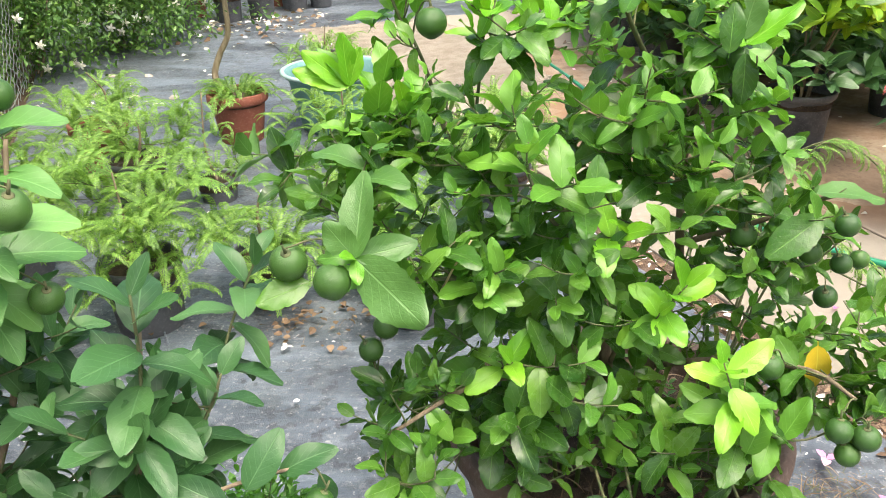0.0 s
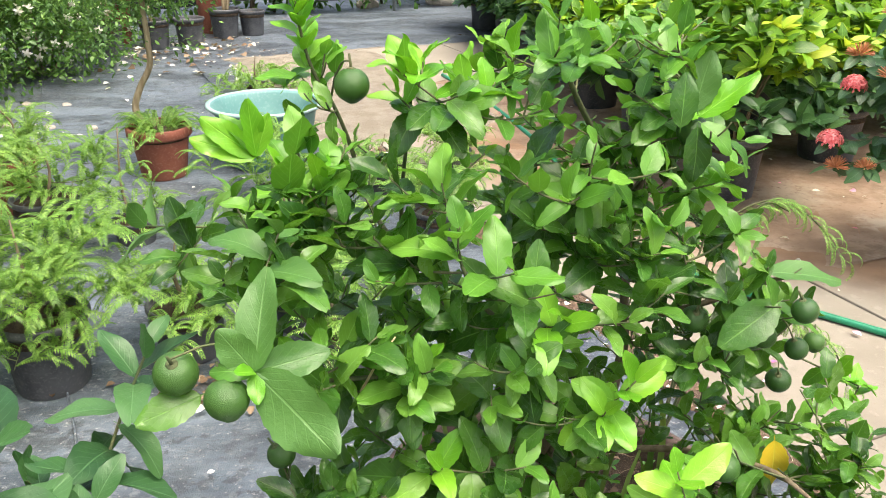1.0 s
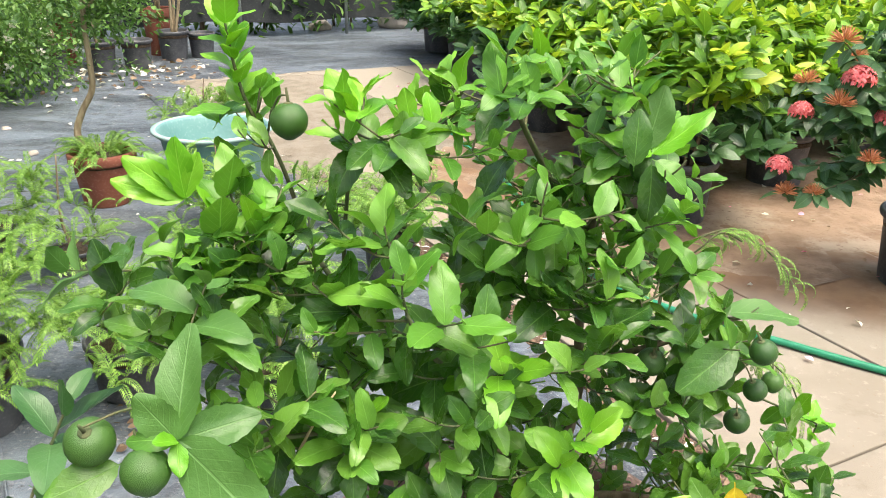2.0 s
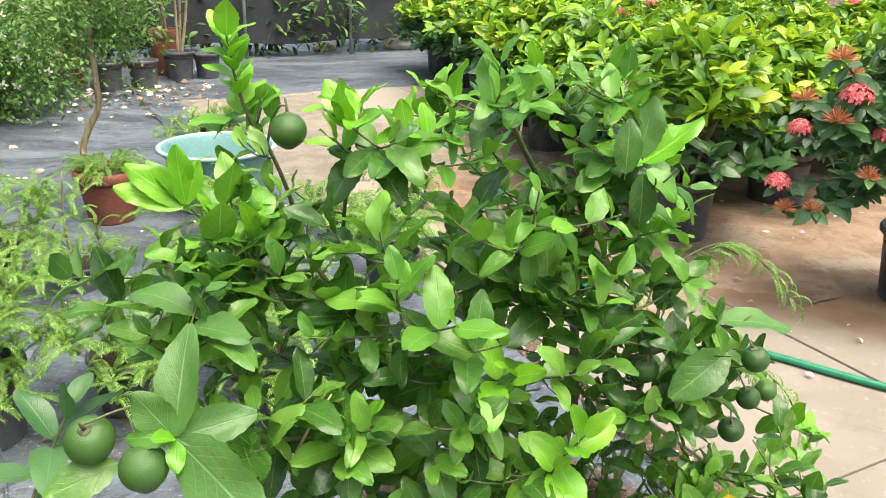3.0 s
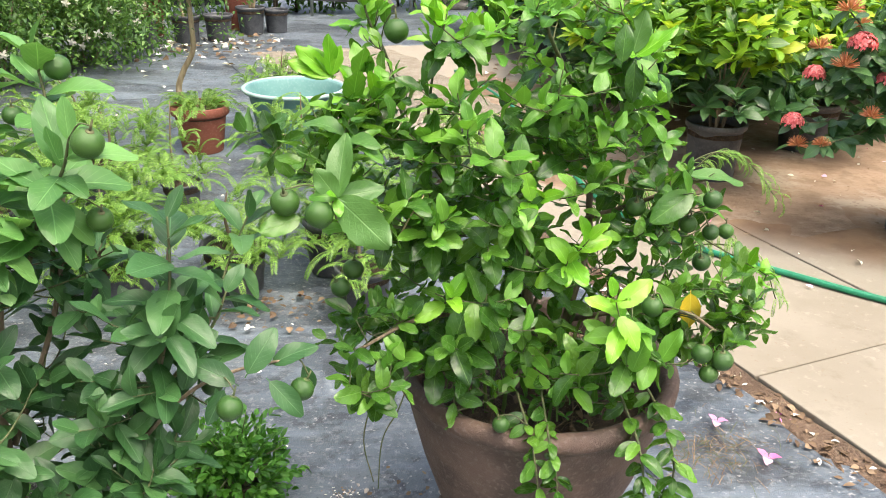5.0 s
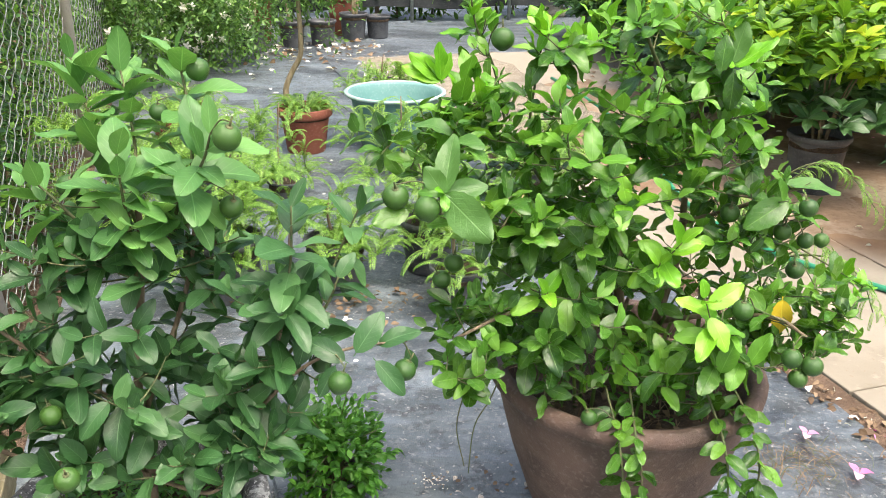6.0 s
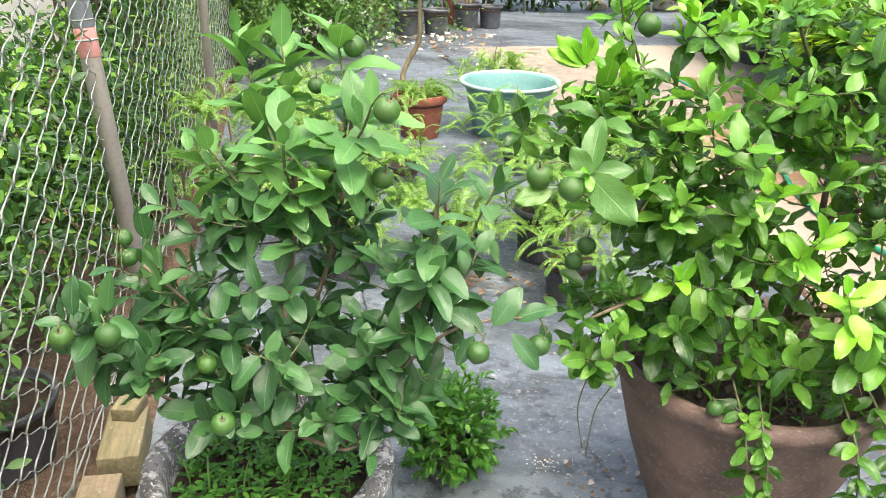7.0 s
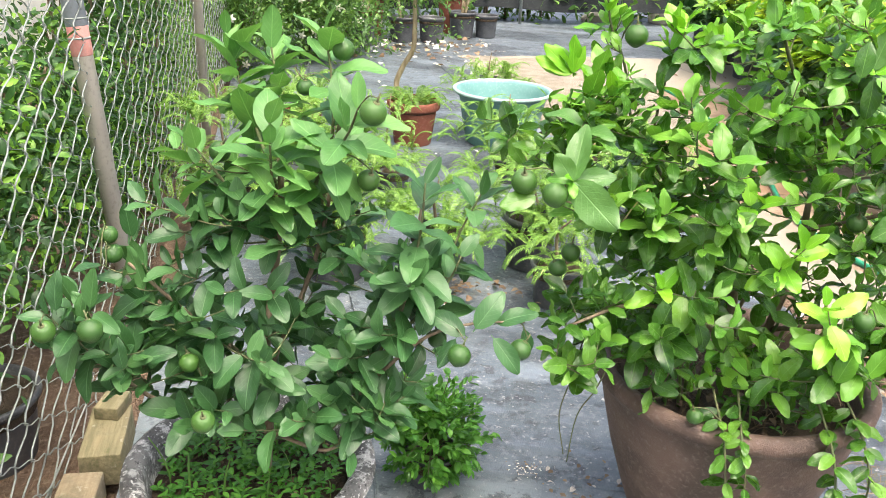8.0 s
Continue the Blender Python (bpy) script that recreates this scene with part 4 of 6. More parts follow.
    for p, d, size, k, wide in (
        (hub, (0.10, 0.5, 0.87), 0.110, 2, 0.92), (hub, (0.72, -0.45, -0.52), 0.122, 2, 1.0), (hub, (0.95, 0.25, 0.15), 0.080, 2, 1.1),
        (hub, (-0.55, 0.2, 0.7), 0.058, 2, 1.2), (hub, (-0.7, -0.2, 0.25), 0.045, 4, 1.1), (hub, (0.1, -0.5, -0.6), 0.034, 1, 1.0), (hub, (-0.3, -0.6, 0.4), 0.035, 1, 1.0),
        ((-0.165, 0.925, 1.02), (-0.85, -0.35, -0.25), 0.072, 0, 1.0), ((0.59, 1.17, 0.985), (-0.75, -0.3, -0.42), 0.105, 0, 1.05), ((0.42, 1.18, 1.24), (0.05, 0.1, 1.0), 0.07, 0, 1.0),
        ((0.60, 1.125, 0.780), (0.05, -0.25, -0.9), 0.078, 3, 1.05), ((0.453, 0.985, 0.68), (0.15, -0.2, 0.9), 0.08, 4, 1.05),
    ):
        t.leaf(p, d, size, k, (Vector((-0.15, -0.85, 0.45)) if k == 2 else Vector((0, -0.7, 0.7))) + sway(rng, 0.12), True, wide)
    t.leaf((0.60, 1.25, 0.995), (0.95, -0.05, 0.0), 0.125, 2, Vector((0.05, -0.15, 1.0)), True, 0.8)
    t.leaf((0.455, 1.215, 1.245), (0.80, 0.05, 0.52), 0.095, 1, Vector((-0.5, -0.5, 0.65)), True, 0.8)
    t.leaf((0.455, 1.215, 1.245), (-0.75, -0.2, 0.40), 0.075, 1, Vector((0.2, -0.5, 0.85)), True)
    t.leaf((0.45, 1.22, 1.25), (0.25, 0.2, 0.95), 0.082, 2, Vector((-0.2, -0.9, 0.2)), True)
    t.leaf((0.455, 1.20, 1.24), (0.55, -0.5, -0.3), 0.055, 4, Vector((0.1, -0.6, 0.8)), True, 1.2)
    t.leaf((0.45, 1.20, 1.235), (0.0, -0.35, -0.85), 0.075, 0, Vector((0.0, -0.9, 0.3)), True)
    bm = bmesh.new()
    tube(bm, [Vector(q) - t.at for q in ((0.0, 1.06, 0.93), (0.02, 1.05, 0.975), (0.045, 1.04, 1.02))], 0.0022, 0.0012, 5)
    part("dry_stalk", bm, M_STRAW, ob, "straw-coloured dead stalk")
    # the tall bright leader: overlapping young leaves round a straight shoot
    line = smooth_line([(-0.05, 1.325, 1.26), (-0.065, 1.315, 1.30), (-0.075, 1.305, 1.35), (-0.080, 1.30, 1.395)], 8)
    tube(t.twigs, [p - t.at for p in line], 0.003, 0.0015, 6)
    for i, p in enumerate(line[1:]):
        a = i * 2.4
        out = Vector((math.cos(a), math.sin(a), 0))
        t.leaf(p, out * rng.uniform(0.3, 0.7) + Vector((0, 0, 0.8)), rng.uniform(0.034, 0.050), 1, Vector((0, -0.35, 0.8)) - out * 0.7 + sway(rng, 0.15), i % 3 == 0, 1.2)
    for i in range(9):
        a = i * 2.4
        out = Vector((math.cos(a), math.sin(a), 0))
        t.leaf((-0.105 + 0.006 * i, 1.315, 1.262 + 0.005 * i), out * 0.8 + Vector((-0.25, 0, rng.uniform(0.1, 0.8))), rng.uniform(0.045, 0.062), 1 if i % 3 else 4, Vector((0, -0.2, 0.9)) - out * 0.3 + sway(rng, 0.15), i % 3 == 0)
    # the curled bright shoot
    for i, (d, size) in enumerate((((-0.75, -0.1, 0.6), 0.085), ((-0.95, -0.15, 0.3), 0.085), ((-0.10, -0.1, 0.95), 0.080), ((0.25, 0.2, 0.85), 0.058), ((-0.55, 0.1, 0.75), 0.07), ((-0.85, 0.2, 0.10), 0.07))):
        t.leaf((-0.128, 1.19, 1.205), d, size, 1 if i < 4 else 4, Vector((0.6, -0.6, 0.3)) + sway(rng, 0.15), True, 0.75)
    for p, r in (((-0.007, 1.28, 1.277), 0.0245), ((-0.129, 0.885, 1.041), 0.0235), ((-0.19, 0.929, 1.046), 0.0245), ((0.637, 1.178, 0.967), 0.0195), ((0.492, 1.219, 0.935), 0.021), ((0.62, 1.25, 0.885), 0.020), ((0.66, 1.22, 0.878), 0.018), ((0.71, 1.26, 0.865), 0.017), ((0.675, 1.281, 0.782), 0.021)):
        t.fruit(p, r)
    for p, r in (((0.619, 1.60, 0.905), 0.021), ((0.60, 1.60, 0.870), 0.019), ((0.456, 1.231, 1.221), 0.022), ((0.505, 1.073, 0.777), 0.022), ((0.627, 0.983, 0.706), 0.021), ((0.585, 0.985, 0.72), 0.020), ((0.605, 0.985, 0.675), 0.019), ((-0.091, 1.122, 0.835), 0.021), ((-0.115, 1.101, 0.805), 0.020), ((0.208, 1.02, 0.535), 0.018)):
        t.fruit(p, r)
    t.finish(CITRUS, [M_LEAF, M_YOUNG, M_PALE, M_YELLOW, M_MID], (0.25, 0.2, 1.3))
    return t


def lime_tree_matt():
    ob = thing("lime_tree", (-0.72, 0.90, 0.27), "leafy lime tree with matt leaves and green limes, grey pot", "tree")
    t = Tree(ob, 23)
    t.mid = Vector((-0.66, 0.98, 0.7))
    rng = t.rng
    t.stem([(-0.72, 0.90, 0.25), (-0.69, 0.87, 0.45), (-0.672, 0.83, 0.671), (-0.65, 0.84, 0.85), (-0.645, 0.87, 0.982), (-0.66, 0.90, 1.10)], 0.011, 0.005, "trunk", M_BARK)
    t.stem([(-0.69, 0.87, 0.42), (-0.55, 0.86, 0.52), (-0.45, 0.81, 0.64), (-0.39, 0.84, 0.82), (-0.37, 0.87, 1.0)], 0.008, 0.003)
    t.stem([(-0.69, 0.87, 0.44), (-0.74, 0.78, 0.53), (-0.84, 0.70, 0.60), (-0.93, 0.66, 0.70)], 0.008, 0.003)
    t.stem([(-0.67, 0.85, 0.62), (-0.6, 0.95, 0.85), (-0.57, 1.0, 1.1), (-0.56, 1.02, 1.19)], 0.006, 0.003)
    t.stem([(-0.67, 0.84, 0.6), (-0.8, 0.78, 0.75), (-0.9, 0.74, 0.87)], 0.006, 0.003)
    t.stem([(-0.45, 0.81, 0.64), (-0.34, 0.78, 0.77), (-0.25, 0.80, 0.805), (-0.16, 0.84, 0.80)], 0.004, 0.002)
    t.stem([(-0.69, 0.87, 0.44), (-0.62, 0.78, 0.5), (-0.52, 0.72, 0.53), (-0.48, 0.72, 0.55)], 0.005, 0.003)
    t.span = 0.18
    # upright leading shoots with leaves all along
    for pts, n in (
        (((-0.645, 0.87, 0.98), (-0.72, 0.95, 1.08), (-0.80, 1.04, 1.18), (-0.835, 1.08, 1.25)), 12),
        (((-0.65, 0.88, 0.98), (-0.68, 0.97, 1.10), (-0.72, 1.05, 1.18), (-0.745, 1.09, 1.235)), 9),
        (((-0.60, 0.95, 0.90), (-0.58, 0.99, 1.10), (-0.60, 1.04, 1.20), (-0.622, 1.07, 1.265)), 11),
        (((-0.62, 0.90, 0.92), (-0.56, 0.86, 1.05), (-0.50, 0.82, 1.13), (-0.47, 0.79, 1.19)), 11),
        (((-0.65, 0.84, 0.90), (-0.64, 0.82, 1.0), (-0.635, 0.80, 1.08), (-0.63, 0.79, 1.15)), 10),
        (((-0.66, 0.86, 0.88), (-0.72, 0.84, 0.98), (-0.76, 0.82, 1.05), (-0.79, 0.80, 1.10)), 10),
        (((-0.45, 0.82, 0.66), (-0.39, 0.83, 0.82), (-0.365, 0.835, 0.95), (-0.358, 0.835, 1.055)), 15),
        (((-0.39, 0.84, 0.75), (-0.34, 0.90, 0.80), (-0.315, 0.92, 0.84), (-0.30, 0.93, 0.88)), 7),
        (((-0.46, 0.82, 0.63), (-0.39, 0.94, 0.70), (-0.357, 1.04, 0.775), (-0.335, 1.13, 0.85), (-0.29, 1.16, 0.95)), 12),
    ):
        line = smooth_line(pts, 7)
        tube(t.twigs, [p - t.at for p in line], 0.004, 0.0018, 6)
        t.nodes += line
        # high shoots take the lighter leaf, their brighter light painted in
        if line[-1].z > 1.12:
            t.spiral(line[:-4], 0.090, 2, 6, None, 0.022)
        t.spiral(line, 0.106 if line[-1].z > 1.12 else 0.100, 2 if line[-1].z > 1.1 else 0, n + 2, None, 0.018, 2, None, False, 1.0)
    # marked shoots: place, leaf length, leaves
    for p, size, n in (
        ((-0.611, 0.77, 1.03), 0.088, 7), ((-0.601, 0.79, 0.92), 0.085, 7), ((-0.827, 0.80, 0.92), 0.085, 8), ((-0.88, 0.78, 0.98), 0.080, 7),
        ((-0.93, 0.70, 0.88), 0.080, 8), ((-0.98, 0.60, 0.82), 0.080, 8), ((-0.90, 0.61, 0.81), 0.082, 8), ((-1.00, 0.62, 0.74), 0.072, 7),
        ((-0.722, 0.72, 0.75), 0.085, 7), ((-0.74, 0.64, 0.60), 0.090, 6), ((-0.609, 0.72, 0.66), 0.088, 7), ((-0.513, 0.81, 0.62), 0.088, 7),
        ((-0.461, 0.88, 0.66), 0.090, 6), ((-0.366, 0.755, 0.885), 0.092, 6), ((-0.475, 0.80, 0.90), 0.085, 7), ((-0.55, 0.70, 0.61), 0.085, 6),
        ((-0.48, 0.72, 0.57), 0.080, 6), ((-0.83, 0.72, 0.76), 0.080, 7), ((-0.70, 0.80, 0.95), 0.085, 7), ((-0.56, 0.85, 1.05), 0.088, 7),
        ((-0.87, 0.90, 1.05), 0.085, 6), ((-0.52, 0.80, 0.78), 0.085, 6),
    ):
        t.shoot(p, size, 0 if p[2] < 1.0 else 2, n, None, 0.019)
    for c, r, count in (
        ((-0.67, 0.90, 0.76), (0.34, 0.25, 0.30), 74), ((-0.91, 0.68, 0.76), (0.14, 0.12, 0.12), 22), ((-0.60, 0.78, 0.62), (0.24, 0.13, 0.11), 26), ((-0.42, 0.84, 0.74), (0.12, 0.11, 0.18), 17),
        ((-0.66, 0.90, 1.02), (0.17, 0.13, 0.12), 14), ((-0.54, 0.94, 0.78), (0.16, 0.12, 0.20), 26), ((-0.84, 0.82, 0.64), (0.17, 0.12, 0.12), 26),
    ):
        for i in range(count):
            q = inside(rng, c, r)
            # above one metre the leaf colour carries the light from the sky
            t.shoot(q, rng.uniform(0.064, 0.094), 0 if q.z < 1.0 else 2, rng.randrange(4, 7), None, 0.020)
    for p, r in (((-0.581, 1.063, 1.238), 0.0225), ((-0.442, 0.783, 1.187), 0.0235), ((-0.263, 0.726, 0.777), 0.021), ((-0.161, 0.811, 0.757), 0.0205), ((-0.921, 0.728, 0.891), 0.0185), ((-0.93, 0.735, 0.925), 0.017), ((-0.960, 0.56, 0.810), 0.0205), ((-0.870, 0.56, 0.825), 0.0215)):
        t.fruit(p, r)
    for p, r in (((-0.681, 0.567, 0.67), 0.0205), ((-0.771, 0.699, 0.698), 0.019), ((-0.47, 0.86, 1.04), 0.021), ((-0.77, 0.88, 1.06), 0.021), ((-0.64, 1.00, 1.17), 0.017), ((-0.34, 0.93, 0.69), 0.02)):
        t.fruit(p, r)
    for p, d, size in (
        ((-0.245, 0.79, 0.80), (0.35, 0.2, 0.55), 0.085), ((-0.21, 0.82, 0.80), (0.75, 0.15, 0.40), 0.080), ((-0.26, 0.76, 0.80), (-0.6, 0.0, 0.4), 0.08), ((-0.275, 0.75, 0.795), (-0.35, -0.3, -0.7), 0.06),
        ((-0.21, 0.79, 0.785), (0.6, -0.25, -0.55), 0.08), ((-0.16, 0.83, 0.79), (0.3, -0.1, -0.9), 0.055), ((-0.88, 0.59, 0.84), (0.6, -0.3, -0.1), 0.065), ((-0.90, 0.61, 0.84), (0.15, 0.15, 0.9), 0.075), ((-0.96, 0.60, 0.83), (-0.1, 0.15, 0.9), 0.07),
    ):
        t.leaf(p, d, size, 0, Vector((0, -0.65, 0.75)) + sway(rng, 0.15), True)
    t.finish(SLIM, [M_BLUE, M_LEAF, M_UPPERLIT], (-0.5, 0.0, 1.2))
    return t


lime_tree_bright()
lime_tree_matt()


# soil and silt banked against the edge of the slabs
bm = bmesh.new()
rows = []
for i in range(150):
    a = -4.4 + i * 0.053
    row = []
    for j in range(7):
        u = j / 6
        b = -0.130 + 0.129 * u + 0.03 * noise.noise((a * 3, 1, 0)) * (1 - u)
        z = 0.016 + 0.012 * u + 0.012 * noise.noise((a * 6, b * 20, 5))
        row.append(bm.verts.new(yard(a, b, z if j else -0.02)))
    rows.append(row)
for r0, r1 in zip(rows, rows[1:]):
    for j in range(6):
        bm.faces.new((r0[j], r0[j + 1], r1[j + 1], r1[j]))
bmesh.ops.recalc_face_normals(bm, faces=bm.faces)
tagged(part("soil_bank", bm, M_SOIL), "dark soil banked against the concrete slabs", "soil", kind="stuff")

# pale sand washed over the far edge of the slabs
M_SAND = mottled("washed_sand", (0.29, 0.255, 0.195), (0.38, 0.335, 0.265), (0.20, 0.155, 0.11), 9.0, 0.9, 0.9, 0.014, world=True)
bm = bmesh.new()
rows = []
for i in range(81):
    a = 3.2 + i * 0.045
    row = []
    for j in range(27):
        u = j / 26
        b = -0.36 + 1.75 * u + (0.16 * noise.noise((a * 1.3, 3, 0)) + 0.07 * noise.noise((a * 5, 7, 0))) * (1 - u)
        z = 0.006 + 0.048 * min(1.0, u * 6, (1 - u) * 4, (a - 3.15) * 2, (6.85 - a) * 2) + 0.010 * noise.noise((a * 4, b * 6, 2)) + 0.006 * noise.noise((a * 13, b * 15, 6))
        row.append(bm.verts.new(yard(a, b, z if 0 < j < 26 else 0.0)))
    rows.append(row)
for r0, r1 in zip(rows, rows[1:]):
    for j in range(26):
        bm.faces.new((r0[j], r0[j + 1], r1[j + 1], r1[j]))
bmesh.ops.recalc_face_normals(bm, faces=bm.faces)
tagged(part("sand_drift", bm, M_SAND), "pale washed sand lying over the slab edge", "sand", kind="stuff")

# brown silt left by water over the slabs, thin and uneven
def silt():
    n = Nodes("brown_silt")
    pos = n.world_pos()
    col = n.mix(n.ramp(n.noise(3.2, 6, 0.65, vec=pos), 0.35, 0.65), (0.165, 0.108, 0.066), (0.265, 0.192, 0.130))
    col = n.mix(n.math("MULTIPLY", n.ramp(n.noise(1.5, 5, 0.7, vec=pos), 0.48, 0.62), 0.75), col, (0.34, 0.285, 0.215))
    col = n.mix(n.math("MULTIPLY", n.ramp(n.noise(6.5, 6, 0.7, vec=pos), 0.54, 0.66), 0.6), col, (0.13, 0.082, 0.050))
    col = n.mix(n.math("MULTIPLY", n.ramp(n.noise(30, 4, 0.7, vec=pos), 0.55, 0.68), 0.5), col, (0.12, 0.072, 0.042))
    h = n.math("ADD", n.noise(24, 5, vec=pos), n.math("MULTIPLY", n.noise(130, 3, vec=pos), 0.5))
    return n.surface(col, 0.8, n.bump(h, 0.6, 0.01), 0.35)


bm = bmesh.new()
rows = []
for i in range(86):
    row = []
    for j in range(80):
        a, b = 0.9 + i * 0.05, 0.1 + j * 0.05
        q = yard(a, b)
        edge = min(1.0, (a - 0.9) / 0.9, (5.1 - a) / 0.6, (q.y + 0.72 * q.x - 4.15) / 0.5, (b - 0.55) / 0.5)
        z = 0.034 + 0.014 * min(1.0, edge) + 0.012 * noise.noise((q.x * 2.1, q.y * 2.1, 4)) + 0.004 * noise.noise((q.x * 9, q.y * 9, 1))
        row.append(bm.verts.new(yard(a, b, max(0.0, min(z, 0.056)))))
    rows.append(row)
for r0, r1 in zip(rows, rows[1:]):
    for j in range(79):
        bm.faces.new((r0[j], r0[j + 1], r1[j + 1], r1[j]))
bmesh.ops.recalc_face_normals(bm, faces=bm.faces)
tagged(part("silt_drift", bm, silt()), "brown silt dried on the concrete slabs", "silt", kind="stuff")

# ---- potted shrubs of the yard ----
def ixora(at, seed, height=1.0, spread=0.5, singles=0, leafmat=None, tipmat=None, flowers=0, bright=0.5, pot_r=0.19, lean=(0, 0, 0), group="ixora bushes in black pots", size=0.130):
    """A dense bush of upright shoots in a black pot, each ending in a whorl."""
    rng = random.Random(seed)
    at = Vector(at)
    pot("nursery_pot", "nursery", at, pot_r, 0.33, M_BLACKPOT, "black plastic nursery pot on the concrete", group="nursery pots")
    what = "dark green ixora bush with coral flower heads, black pot" if flowers else "dense ixora bush with yellow-green young leaves in a black pot"
    ob = thing("ixora_bush", at + Vector((0, 0, 0.28)), what, "shrub", group)
    t = Tree(ob, seed)
    t.rng = rng
    top = at + Vector(lean)
    for i in range(6):
        a = i * 1.05 + rng.uniform(-0.3, 0.3)
        q = Vector((math.cos(a), math.sin(a), 0))
        t.stem([at + q * 0.03 + Vector((0, 0, 0.26)), at + q * 0.08 + (top - at) * 0.4 + Vector((0, 0, 0.5)), top + q * spread * 0.4 + Vector((0, 0, height * 0.75))], 0.008, 0.004)
    n = int(185 * (spread / 0.5) ** 2)
    heads = []
    for i in range(n):
        a, u = rng.uniform(0, 6.283), rng.random()
        r = spread * math.sqrt(u)
        dome = height - 0.30 * (r / spread) ** 2 - rng.uniform(0.0, 0.10) - (rng.uniform(0.1, 0.6) if rng.random() < 0.55 else 0)
        p = Vector((top.x + r * math.cos(a), top.y + r * math.sin(a), at.z + max(0.42 + 0.1 * rng.random(), dome)))
        line = t.reach(p)
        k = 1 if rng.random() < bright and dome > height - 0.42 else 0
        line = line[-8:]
        # lower leaves use the dark material: shade under the bush put into colour
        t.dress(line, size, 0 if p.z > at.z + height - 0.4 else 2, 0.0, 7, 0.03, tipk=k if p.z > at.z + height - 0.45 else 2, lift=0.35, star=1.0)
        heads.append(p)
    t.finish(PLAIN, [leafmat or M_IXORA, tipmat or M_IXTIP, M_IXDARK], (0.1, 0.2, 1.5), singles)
    return ob, heads


def flower_head(parent, at, r, material, seed, label):
    """A ball of little tube flowers on a short stalk."""
    rng = random.Random(seed)
    items = []
    pet = Blade(0.5, 0.1, 0.2, 0.0, 0.0, 3, 2, 0.7, 0.0)
    tubeb = Blade(0.11, 0.9, 0.0, 0.0, 0.0, 3, 2, 0.3, 0.0)
    for i in range(95):
        d = unit((rng.gauss(0, 1), rng.gauss(0, 1), abs(rng.gauss(0.3, 0.9))))
        items.append((aim(d * r * 0.15, d, sway(rng), r * 0.85), tubeb, 0))
        if material is M_CORAL:
            for k in range(4):
                s = unit(d.cross(Vector((math.cos(k * 1.57), math.sin(k * 1.57), 0.2))))
                items.append((aim(d * r * rng.uniform(0.85, 1.0), s + d * 0.25, d, r * 0.30), pet, 0))
    ob = joined("flower_head", items, [material], parent, label, kind="")
    ob.location = Vector(at) - parent.location
    return ob


def ixora_block():
    rng = random.Random(77)
    n = 0
    for i in range(7):
        for j in range(4):
            p = Vector((1.82, 4.20, 0.038)) + Vector((-0.10, 0.95, 0)) * i + Vector((0.87, 0.55, 0)) * j
            p += Vector((rng.uniform(-0.06, 0.06), rng.uniform(-0.06, 0.06), 0)) if i or j else Vector()
            ob, heads = ixora(p, 100 + n, rng.uniform(0.98, 1.12), rng.uniform(0.48, 0.54), 150 if (i, j) in ((0, 0), (0, 1), (1, 0)) else 0, bright=0.42, pot_r=0.165 if i + j == 0 else 0.19)
            if (i + 2 * j) % 3 == 1:
                h = max(heads, key=lambda q: q.z - 0.2 * q.y)
                flower_head(ob, h + Vector((0, 0, 0.03)), 0.05, M_CORAL if n % 2 else M_BUD, n, "faded coral flower head")
            n += 1


ixora_block()
bm = bmesh.new()
tube(bm, [Vector((1.78, 4.10, 0.30)), Vector((1.765, 4.09, 0.52)), Vector((1.735, 4.08, 0.80))], 0.006, 0.005, 8)
tagged(part("plant_stake", bm, M_WOOD), "thin bamboo stake stuck in a black nursery pot", "stake")
ob, heads = ixora((2.58, 3.30, 0.038), 300, 1.22, 0.46, 300, M_IXDARK, M_IXDARK, 1, 0.2, 0.2, (-0.14, -0.10, 0), "flowering ixora", 0.095)
FLOWERS = (
    ((1.771, 3.2, 0.613), 0.052, M_CORAL), ((1.789, 3.15, 0.525), 0.05, M_BUD), ((1.845, 3.05, 0.555), 0.042, M_BUD), ((1.88, 3.3, 0.933), 0.055, M_BUD),
    ((1.852, 3.25, 0.819), 0.05, M_CORAL), ((1.845, 3.0, 0.909), 0.06, M_BUD), ((1.903, 3.0, 0.992), 0.06, M_CORAL), ((1.819, 3.0, 1.132), 0.06, M_BUD),
    ((1.98, 2.95, 0.708), 0.05, M_BUD), ((1.936, 3.1, 1.056), 0.05, M_BUD), ((2.1, 2.95, 1.1), 0.055, M_CORAL), ((2.05, 3.0, 0.85), 0.05, M_CORAL),
)
bm = bmesh.new()
leafy = []
rng = random.Random(9)
for k, (p, r, m) in enumerate(FLOWERS):
    p = Vector(p)
    flower_head(ob, p, r, m, 400 + k, "coral pink flower head" if m is M_CORAL else "orange-brown fading flower head")
    foot = Vector((2.25, 3.16, 0.72 + 0.3 * (p.z - 0.6)))
    line = smooth_line([foot - ob.location, foot * 0.5 + p * 0.5 - Vector((0, 0, 0.03)) - ob.location, p - ob.location], 6)
    tube(bm, line, 0.006, 0.003, 6)
    for q in line[3:]:
        for i in range(3):
            a = rng.uniform(0, 6.283)
            leafy.append((aim(q, (math.cos(a), math.sin(a) - 0.3, rng.uniform(-0.7, 0.2)), Vector((-0.3, -0.7, 0.7)) + sway(rng, 0.3), rng.uniform(0.07, 0.11)), PLAIN[i], 0))
part("flower_stalk", bm, M_TWIG, ob, kind="stuff")
joined("outer_foliage", leafy, [M_IXDARK], ob)


